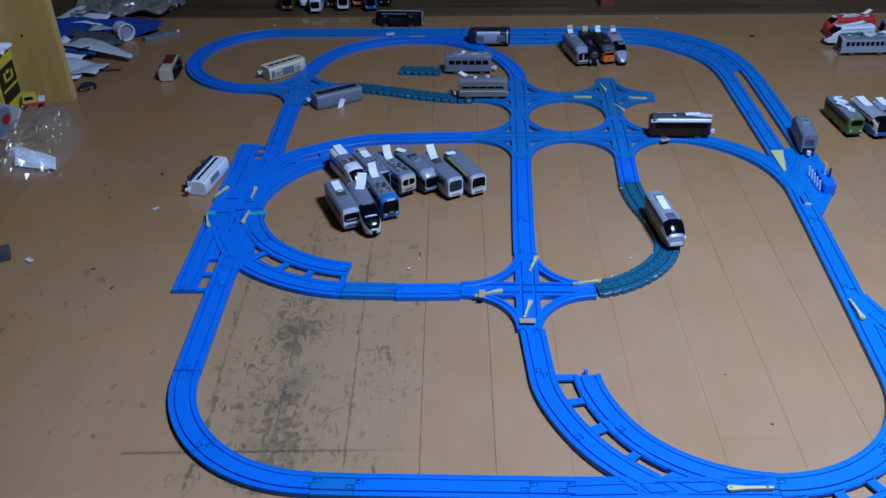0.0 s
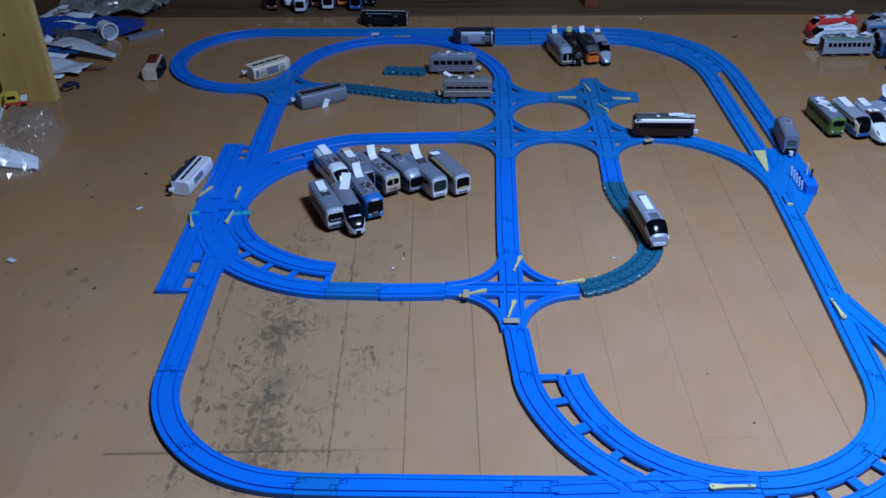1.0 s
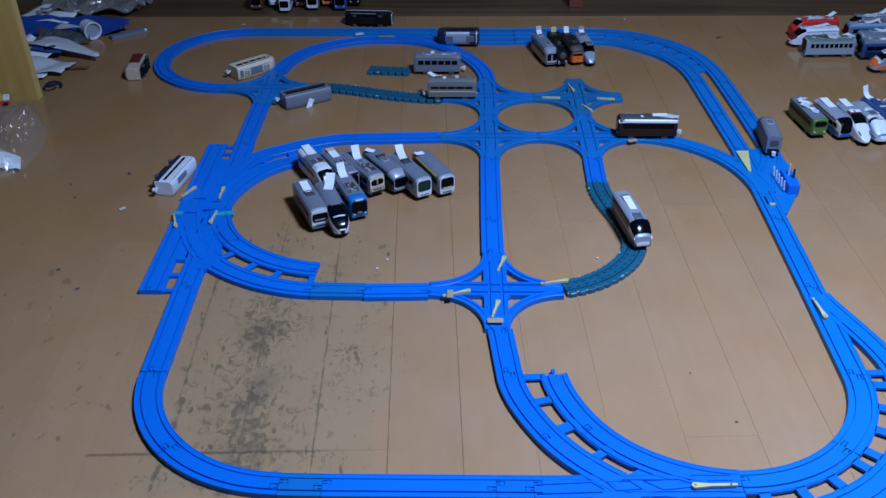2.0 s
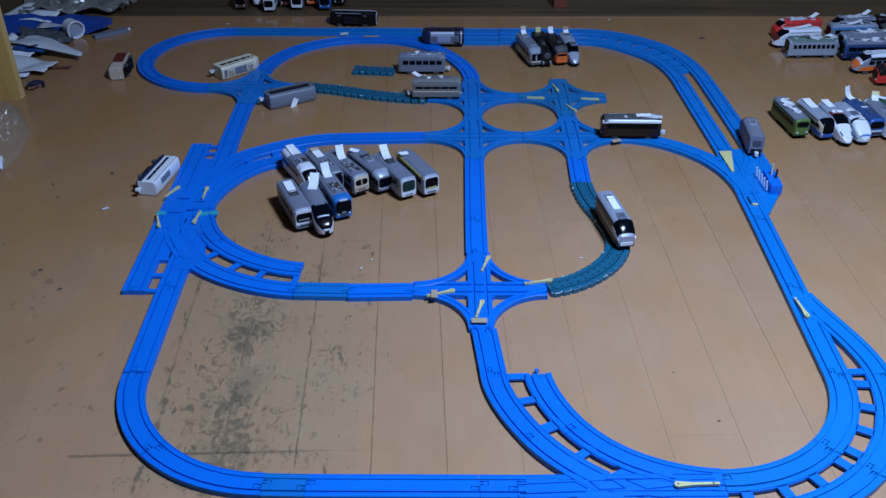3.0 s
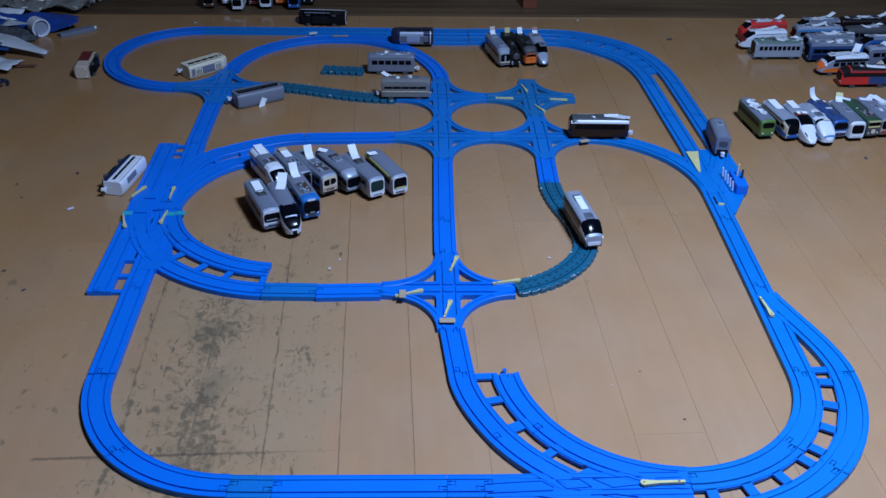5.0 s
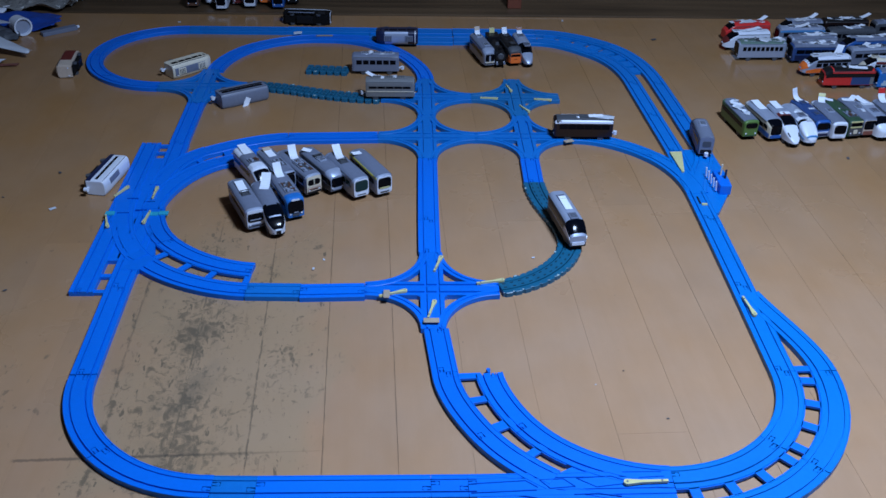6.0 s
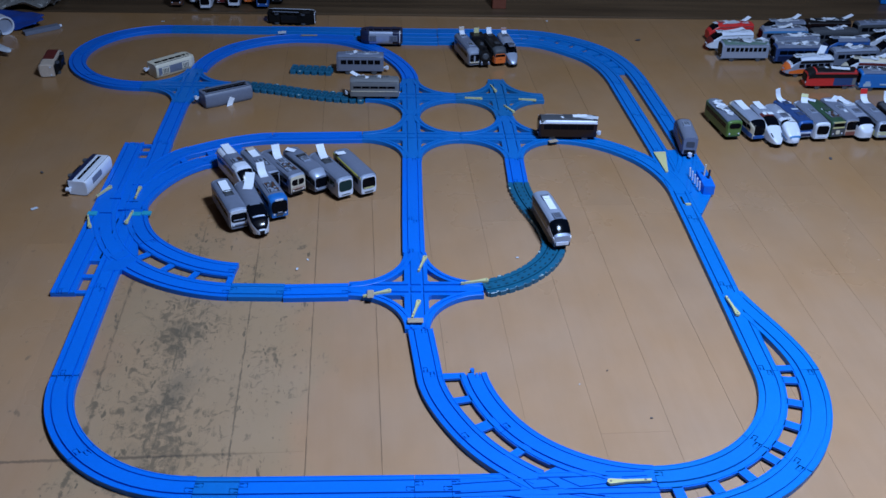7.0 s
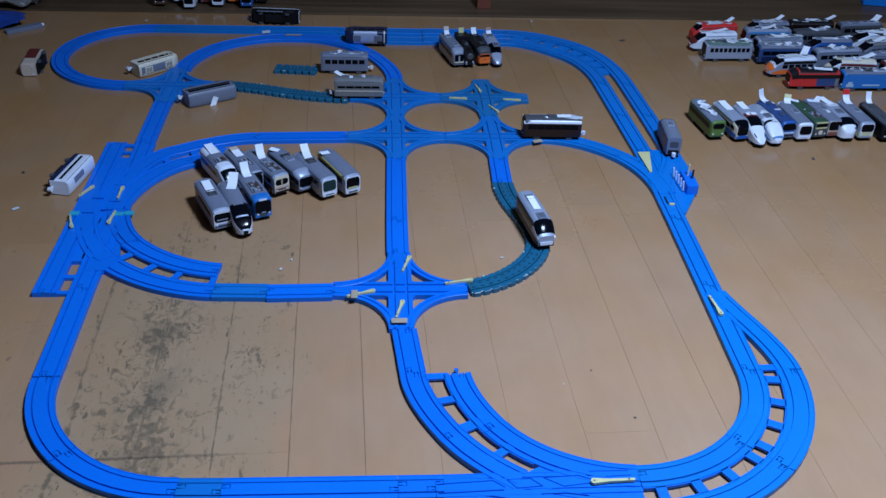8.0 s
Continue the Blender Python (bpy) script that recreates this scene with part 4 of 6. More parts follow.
def car(x, y, heading, label, body, roof=None, nose="flat", L=0.120, W=0.034, H=0.048, z=0.0, front=None, band=None, stripe=None, windows=5,
        screen=True, slip=None, units=2, hook=False, side=0, top=None, glass=None, panto=False, half=None, span=None, torn=0, wz=None, fline=None, nosew=None, gap=0.012, tail=False, ws=None, extra=(), kit=(), fw=0.375, wa=(0.165, 0.265)):
    """One toy railway car; side tips it over to its left (1) or right (-1)."""
    m = pose(x, y, z, 0, 0, heading)
    if side:
        m = pose(x, y, W / 2 + z, 0, 0, heading) @ pose(0, 0, 0, -90 * side, 0, 0) @ pose(0, 0, -H / 2)
    ob = thing("toy_train_car", m, label, "toy train", "toy train cars")
    f = shell(L, W, 0.0095, H, nose)
    part("body", hull(f, nose), body, ob, smooth=True)
    glass = glass or M_GLASS
    r1 = {"flat": 0.965, "round": 0.86, "slant": 0.80, "duck": 0.70, "bulb": 0.72, "bullet": 0.55}[nose]
    if roof:
        part("roof", patch(f, *(span or (0.012, r1)), 0.36, 0.64, 6, 8, 0.0006), roof, ob, smooth=True)
        if not stripe:
            for a0 in (0.336, 0.652):
                part("gutter", patch(f, 0.012, r1, a0, a0 + 0.012, 6, 1, 0.0008), M_DGREY, ob)
    if half:
        for a0, a1 in ((0.01, 0.295), (0.705, 0.99)):
            part("rear_panel", patch(f, 0.012, 0.46, a0, a1, 4, 3, 0.0004), half, ob)
    if panto:
        for c in ((-0.10, 0.26) if panto is True else panto):
            bm = bmesh.new()
            for sy in (-1, 1):
                rod(bm, (c * L - 0.009, sy * 0.006, H + 0.001), (c * L, sy * 0.006, H + 0.006), 0.0006, 6)
                rod(bm, (c * L, sy * 0.006, H + 0.006), (c * L + 0.009, sy * 0.006, H + 0.001), 0.0006, 6)
            rod(bm, (c * L, -0.009, H + 0.0062), (c * L, 0.009, H + 0.0062), 0.0008, 6)
            box(bm, c * L - 0.010, c * L + 0.010, -0.008, 0.008, H - 0.0005, H + 0.0014)
            part("pantograph", bm, M_DGREY if roof is not M_DGREY else M_SILVER, ob, "dark folded pantograph")
    rt = random.Random(int(abs(x) * 1000))
    for it in range(torn):
        long = 4 <= torn <= 8 and it % 2 == 0
        c, w = rt.uniform(-0.38, 0.26) * L, rt.uniform(0.012, 0.026) if long else rt.uniform(0.005, 0.014)
        bm = box(bmesh.new(), c - w, c + w, -w * 0.5 + long * w * 0.18, w * 0.5 - long * w * 0.18, H + 0.0004 + 0.00022 * it, H + 0.0006 + 0.00022 * it)
        bmesh.ops.rotate(bm, verts=bm.verts, cent=(c, 0, H), matrix=Matrix.Rotation(rt.uniform(-0.35, 0.35) if long else rt.uniform(0, 3), 3, "Z"))
        bmesh.ops.translate(bm, verts=bm.verts, vec=(0, rt.uniform(-0.004, 0.004), 0))
        part("torn_paper", bm, M_PAPER if it % 2 else M_FADED, ob, "torn white paper")
    if band:
        for a0, a1 in ((0.01, 0.13), (0.87, 0.99)):
            part("lower_band", patch(f, 0.01, 0.985, a0, a1, 12, 1, 0.0004), band, ob)
        if nose in ("flat", "round", "slant"):
            part("lower_front", upright(L / 2 + 0.0003, -f(1, 0.05).y * 0.97, f(1, 0.05).y * 0.97, 0.0098, 0.0175, 0.0008, 0.002), band, ob)
    if stripe:
        for a0, a1 in ((0.285, 0.345), (0.655, 0.715)):
            part("stripe", patch(f, 0.01, r1 + 0.02, a0, a1, 8, 2, 0.0008), stripe, ob)
    if windows:
        w0, w1 = 0.06, (0.92 if nose in ("flat", "round") else 0.74 if nose != "bullet" else 0.56)
        step = (w1 - w0) / windows
        for i in range(windows):
            for a0, a1 in (wa, (1 - wa[1], 1 - wa[0])):
                part("window", patch(f, w0 + i * step + gap, w0 + (i + 1) * step - gap, a0, a1, 1, 1, 0.0003), glass, ob)
    if screen:
        if nose == "flat":
            if front:
                part("front_panel", upright(L / 2, -W * 0.44, W * 0.44, 0.0102, H - 0.0040, 0.0007, 0.005), front, ob)
            part("windscreen", upright(L / 2 + 0.0006, -W * fw, W * fw, *(wz or (0.0185, H - 0.0075)), 0.0007, 0.005), glass, ob)
        elif nose == "round":
            if front:
                part("front_panel", upright(L / 2, -W * 0.36, W * 0.36, 0.011, H - 0.014, 0.0006, 0.004), front, ob)
            part("windscreen", upright(L / 2 + 0.0006, -W * 0.345, W * 0.345, *(wz or ((0.0235, H - 0.016) if front else (0.018, H - 0.0125))), 0.0007, 0.003), glass, ob)
        else:
            s0, s1, a0 = ws or {"slant": (0.82, 0.945, 0.37), "duck": (0.71, 0.89, 0.36), "bulb": (0.73, 0.89, 0.33), "bullet": (0.57, 0.80, 0.375)}[nose]
            part("windscreen", patch(f, s0, s1, a0, 1 - a0, 6, 8, 0.0007), glass, ob, smooth=True)
            if front:
                part("nose_panel", patch(f, s1 - 0.005, 0.998, nosew or a0 - 0.05, 1 - (nosew or a0 - 0.05), 6, 8, 0.0005), front, ob, smooth=True)
                if nose == "duck":
                    part("nose_tip", upright(L / 2, -f(1, 0.3).y * 0.98, f(1, 0.3).y * 0.98, 0.0120, f(1, 0.5).z, 0.0007, 0.001), front, ob)
                if nose == "slant":
                    part("nose_tip", upright(L / 2, -W * 0.2, W * 0.2, 0.0115, f(1, 0.5).z - 0.001, 0.0007, 0.002), front, ob)
    if tail:
        part("rear_panel", upright(-L / 2 - 0.0002, -W * 0.36, W * 0.36, 0.0110, 0.0190, 0.0006, 0.002), M_BLACK, ob)
        part("rear_window", upright(-L / 2 - 0.0002, -W * 0.28, W * 0.28, 0.0250, 0.0370, 0.0006, 0.003), M_DGREY, ob)
    if fline:
        for tone, z0, z1, *wide in fline:
            hw = W * (wide[0] if wide else 0.40)
            part("front_line", upright(L / 2 + (0.0010 if wide else 0.0007), -hw, hw, z0, z1, 0.0006, min(0.002, (z1 - z0) * 0.49)), tone, ob)
    for word, tone, s0, s1, a0, a1 in extra:
        part(word, patch(f, s0, s1, a0, a1, 8, 6, 0.0009), tone, ob, smooth=True)
    for k0, k1 in kit:
        roof_kit(ob, k0 * L, k1 * L, H, int(abs(x) * 1000))
    if top:
        part("roof_stripe", patch(f, 0.05, r1 - 0.05, 0.45, 0.55, 6, 3, 0.0010), top, ob)
    for i in range(units):
        c = -L * 0.28 + i * L * 0.50 / max(units - 1, 1) if units > 1 else 0.0
        tone = M_SILVER if roof is M_GREY else M_GREY if roof is M_SILVER else roof or body
        unit = part("roof_unit", box(bmesh.new(), c - 0.010, c + 0.010, -0.0075, 0.0075, H - 0.001, H + 0.0022, 0.001), tone, ob)
        bm = bmesh.new()
        for g in range(4):
            box(bm, c - 0.0068 + g * 0.0038, c - 0.0050 + g * 0.0038, -0.0055, 0.0055, H + 0.0020, H + 0.0026)
        part("grille", bm, M_DGREY, unit)
    if nose in ("flat", "round"):
        for sy in (-1, 1):
            part("headlight", rod(bmesh.new(), (L / 2 - 0.001, sy * W * 0.30, 0.0165), (L / 2 + 0.0012, sy * W * 0.30, 0.0165), 0.0018, 8), M_WHITE, ob)
    part("underframe", box(bmesh.new(), -L * 0.46, L * 0.44, -W * 0.36, W * 0.36, 0.0045, 0.0100, 0.001), M_MATTBLACK, ob)
    if side:
        bm = box(bmesh.new(), -L * 0.20, L * 0.14, -W * 0.30, W * 0.30, -0.001, 0.0050, 0.001)
        for wx in (-0.30, 0.26):
            rod(bm, (wx * L, -0.0105, 0.0062), (wx * L, 0.0105, 0.0062), 0.0016, 8)
        part("gearbox", bm, M_BLACK, ob)
    for wx in (-0.30, 0.26):
        for sy in (-1, 1):
            part("wheel", rod(bmesh.new(), (wx * L, sy * 0.0105, 0.0062), (wx * L, sy * 0.0145, 0.0062), 0.0062, 14), M_DGREY, ob)
    if hook:
        bm = rod(bmesh.new(), (-L / 2, 0, 0.0125), (-L / 2 - 0.006, 0, 0.0125), 0.0022, 8)
        rod(bm, (-L / 2 - 0.008, 0, 0.009), (-L / 2 - 0.008, 0, 0.016), 0.0042, 12)
        part("coupler", bm, M_WHITE, ob, "white coupler")
    if slip:
        paper_strip(ob, slip[0] * L, H + 0.0014, slip[1], slip[2], *slip[3:])
    return ob


# parked group inside the left loop, back row
car(-0.288, 1.672, -61, "white toy express car with slanted nose parked on floor", M_WHITE, M_GREY, "slant", span=(0.30, 0.66), slip=(-0.16, 5, -2, 0.040, 0.016), kit=((0.00, 0.13),), gap=0.003, units=0, ws=(0.86, 0.985, 0.385), windows=6, extra=(("roof_hood", M_WHITE, 0.66, 0.79, 0.42, 0.58), ("stripe", M_CARBLUE, 0.02, 0.80, 0.10, 0.14)))
car(-0.243, 1.668, -60, "grey toy commuter car with paper slip parked on floor", M_SILVER, M_GREY, "flat", slip=(-0.10, 8, 0, 0.036, 0.015, M_BUFF), L=0.112, kit=((0.0, 0.26),), units=0, band=M_CARBLUE, gap=0.004, fline=((M_CARBLUE, 0.0105, 0.0185), (M_BLACK, 0.0420, 0.0450)))
car(-0.201, 1.660, -56, "silver toy car with cream and pink striped front", M_SILVER, M_GREY, "flat", front=M_CREAM, band=M_BLACK, wz=(0.0265, 0.038), units=1, kit=((-0.02, 0.36),), fline=((M_BUFF, 0.0215, 0.0240), (M_MAROON, 0.0185, 0.0197), (M_BUFF, 0.0145, 0.0160), (M_CREAM, 0.0262, 0.0385, 0.035)), slip=(-0.08, 62, -14, 0.034, 0.015), gap=0.002, windows=7)
car(-0.158, 1.670, -57, "silver toy car with rounded dark windscreen parked on floor", M_SILVER, M_GREY, "round", band=M_DGREY, slip=(-0.32, 10, 40, 0.018), panto=(-0.1,), units=1, extra=(("windscreen", M_GLASS, 0.895, 0.995, 0.15, 0.285), ("windscreen", M_GLASS, 0.895, 0.995, 0.715, 0.85)), fline=((M_SILVER, 0.0120, 0.0165, 0.30),))
car(-0.110, 1.650, -60, "silver toy commuter car with white framed tinted front", M_SILVER, M_GREY, "flat", front=M_WHITE, glass=M_TINT, slip=(-0.18, 30, -12, 0.042, 0.015), panto=(-0.12,), units=0, fw=0.385, wz=(0.0205, 0.0415), fline=((M_WHITE, 0.0105, 0.0170), (M_DGREY, 0.0125, 0.0143, 0.26)))
car(-0.066, 1.662, -62, "silver toy commuter car with yellow side stripe", M_SILVER, M_GREY, "flat", front=M_WHITE, units=0, slip=(-0.33, 8, 90, 0.018), fw=0.385, wz=(0.0200, 0.0420), extra=(("stripe", M_LEMON, 0.01, 0.985, 0.640, 0.690),), fline=((M_YELLOW, 0.0205, 0.0235, 0.30), (M_DGREY, 0.0125, 0.0145, 0.27)))
# front row of the group
car(-0.282, 1.538, -66, "grey toy commuter car with white front parked on floor", M_SILVER, M_GREY, "flat", front=M_WHITE, slip=(-0.02, 6, 0, 0.040, 0.015), L=0.118, wz=(0.0220, 0.0385), fw=0.41, band=M_GREY, fline=((M_WHITE, 0.0390, 0.0445, 0.42), (M_BLACK, 0.0135, 0.0150, 0.40), (M_SILVER, 0.0255, 0.0275, 0.30)), units=0, panto=(0.0,), gap=0.003)
car(-0.240, 1.522, -69, "dark nosed white toy express car with paper slip", M_WHITE, M_GREY, "duck", front=M_GLOSSBLACK, nosew=0.36, ws=(0.66, 0.90, 0.36), slip=(-0.22, 40, -24, 0.040, 0.017), L=0.134, units=0, band=M_NAVY, span=(0.012, 0.66), extra=(("headlight_bar", M_SILVER, 0.845, 0.862, 0.43, 0.57), ("roof_tip", M_GREY, 0.655, 0.70, 0.45, 0.55)))
car(-0.215, 1.573, -66, "bright blue toy car with dark windscreen parked on floor", M_VIVID, M_GREY, "flat", slip=(-0.22, 65, 0, 0.034, 0.015), L=0.112, kit=((-0.05, 0.30),), units=0, wz=(0.0185, 0.0415), fw=0.42, span=(0.012, 0.84), fline=((M_WHITE, 0.0425, 0.0455, 0.22), (M_DGREY, 0.0130, 0.0165, 0.2), (M_SILVER, 0.0185, 0.0205, 0.12)))
# four cars at the far side
car(0.187, 2.303, -76, "silver grey toy car with paper slip near far track", M_SILVER, M_GREY, "round", W=0.032, slip=(-0.25, 68, 0, 0.030, 0.0125, M_BUFF), windows=4, fline=((M_DGREY, 0.0120, 0.0150), (M_SILVER, 0.0180, 0.0330, 0.06), (M_CREAM, 0.0150, 0.0180, 0.33)))
loco = car(0.219, 2.305, -82, "black toy steam locomotive with paper slip on floor", M_BLACK, M_BLACK, "flat", slip=(-0.20, 78, 0, 0.042, 0.0125, M_YELLOW), windows=0, H=0.036, W=0.028, units=0, screen=False)
part("boiler", rod(bmesh.new(), (-0.02, 0, 0.032), (0.062, 0, 0.032), 0.0125, 18), M_BLACK, loco, smooth=True)
part("smokebox_door", rod(bmesh.new(), (0.0618, 0, 0.031), (0.0645, 0, 0.031), 0.0085, 16, 0.006), M_DGREY, loco)
part("chimney", rod(bmesh.new(), (0.050, 0, 0.042), (0.050, 0, 0.052), 0.0042, 12, 0.005), M_BLACK, loco)
part("cab", box(bmesh.new(), -0.056, -0.024, -0.0155, 0.0155, 0.030, 0.051, 0.002), M_BLACK, loco)
part("dome", rod(bmesh.new(), (0.015, 0, 0.042), (0.015, 0, 0.049), 0.006, 12, 0.004), M_DGREY, loco)
for sy in (-1, 1):
    part("smoke_deflector", box(bmesh.new(), 0.040, 0.062, sy * 0.0145 - 0.0006, sy * 0.0145 + 0.0006, 0.024, 0.043, 0.0003), M_BLACK, loco)
    part("buffer", rod(bmesh.new(), (0.058, sy * 0.009, 0.014), (0.0655, sy * 0.009, 0.014), 0.0026, 10), M_GREY, loco)
car(0.253, 2.310, -78, "dark toy car with bright orange front", M_DGREY, M_BLACK, "round", front=M_ORANGE, band=M_ORANGE, slip=(-0.30, 70, 0, 0.024), L=0.110, fline=((M_ORANGE, 0.0105, 0.0262, 0.34), (M_BLACK, 0.0195, 0.0210, 0.12)), extra=(("front_side", M_ORANGE, 0.93, 0.998, 0.02, 0.20), ("front_side", M_ORANGE, 0.93, 0.998, 0.80, 0.98)))
car(0.288, 2.306, -82, "silver blue bullet toy train car with pointed nose", M_SILVER, M_SILVER, "bullet", slip=(-0.30, 60, 0, 0.024, 0.0125, M_MAROON), L=0.126, W=0.031, stripe=M_CARBLUE, band=M_SKYBLUE, torn=1)
# parked row on the right, nearer
car(0.712, 1.915, -82, "green toy commuter car with peeling paper on roof", M_GREEN, M_GREY, "flat", L=0.118, torn=14, wz=(0.0290, 0.0395), gap=0.005, fline=((M_DGREEN, 0.0105, 0.0125),), units=1, H=0.046)
car(0.760, 1.905, -80, "white and blue toy car with big dark windscreen", M_CREAM, M_SILVER, "round", band=M_CARBLUE, slip=(-0.05, 5, 0, 0.044, 0.017), windows=3, gap=0.004, units=0, wz=(0.0178, 0.0385), fline=((M_CARBLUE, 0.0105, 0.0165, 0.37),), extra=(("windscreen", M_GLASS, 0.865, 1.0, 0.375, 0.625), ("side_glass", M_GLASS, 0.80, 0.90, 0.20, 0.28), ("side_glass", M_GLASS, 0.80, 0.90, 0.72, 0.80)), L=0.116, H=0.046)
car(0.798, 1.882, -85, "white bullet toy train car with red roof patch", M_WHITE, M_SILVER, "bullet", slip=(-0.25, 6, 5, 0.034, 0.016), L=0.133, torn=2, units=0, ws=(0.50, 0.71, 0.395), extra=(("roof_patch", M_DRED, 0.38, 0.495, 0.39, 0.61), ("headlight", M_GLASS, 0.84, 0.915, 0.385, 0.415), ("headlight", M_GLASS, 0.84, 0.915, 0.585, 0.615), ("stripe", M_MAROON, 0.02, 0.62, 0.235, 0.26)), H=0.046)
car(0.832, 1.885, -82, "white bullet toy train car with pale blue stripe", M_WHITE, M_SILVER, "duck", L=0.125, torn=4, span=(0.012, 0.55), ws=(0.66, 0.715, 0.30), units=1, extra=(("stripe", M_SKYBLUE, 0.30, 0.999, 0.10, 0.15), ("stripe", M_SKYBLUE, 0.30, 0.999, 0.85, 0.90), ("nose_stripe", M_SKYBLUE, 0.955, 0.975, 0.33, 0.67), ("headlight", M_PAPER, 0.90, 0.945, 0.42, 0.47)), H=0.046)
car(0.862, 1.915, -80, "blue toy sleeper car with curled paper slip", M_CARBLUE, M_DBLUE, "flat", slip=(-0.32, 75, 25, 0.038, 0.016), band=M_WHITE, gap=0.004, wz=(0.026, 0.040), fw=0.42, fline=((M_WHITE, 0.0190, 0.0205), (M_NAVY, 0.0105, 0.0170)), torn=2, L=0.116, H=0.046)
car(0.900, 1.907, -85, "grey toy car with white framed dark front", M_WHITE, M_GREY, "flat", front=M_WHITE, slip=(-0.34, 60, -20, 0.026, 0.014, M_YELLOW), units=1, fw=0.38, wz=(0.0200, 0.0390), fline=((M_WHITE, 0.0105, 0.0160), (M_SILVER, 0.0125, 0.0135, 0.25)), L=0.116, H=0.046)
car(0.933, 1.918, -80, "dark green toy locomotive with yellow front stripe", M_DGREEN, M_DGREEN, "flat", front=M_DGREY, units=1, slip=(-0.36, 15, 60, 0.022), kit=((0.12, 0.36),), wz=(0.0320, 0.0395), fline=((M_YELLOW, 0.0405, 0.0435, 0.40), (M_YELLOW, 0.0285, 0.0315, 0.40), (M_CREAM, 0.0150, 0.0240, 0.13)), torn=2, L=0.116, H=0.046)
car(0.968, 1.925, -82, "grey toy car with dusty red lower front", M_GREY, M_GREY, "flat", band=M_MAROON, front=M_BUFF, slip=(-0.30, 12, -50, 0.026), wz=(0.0220, 0.0415), fw=0.42, fline=((M_MAROON, 0.0125, 0.0185),), units=1, torn=2, L=0.116, H=0.046)
car(0.998, 1.910, -85, "silver round nosed toy express car parked in row", M_WHITE, M_SILVER, "bulb", slip=(-0.28, 10, 20, 0.034, 0.016), L=0.124, torn=1, W=0.037, units=1, extra=(("headlight", M_DGREY, 0.93, 0.95, 0.36, 0.41),), H=0.046)
car(1.038, 1.915, -86, "grey toy commuter car with yellow lined front", M_SILVER, M_GREY, "flat", front=M_WHITE, band=M_YELLOW, slip=(-0.28, 72, 0, 0.040, 0.015, M_RED), fw=0.40, wz=(0.0235, 0.0405), units=1, fline=((M_YELLOW, 0.0195, 0.0220, 0.41), (M_SILVER, 0.0105, 0.0150, 0.38)), L=0.116, H=0.046)
car(1.086, 1.908, -86, "black toy car with tall paper slip parked in row", M_BLACK, M_DGREY, "flat", slip=(-0.30, 75, 0, 0.036), L=0.116, H=0.046)
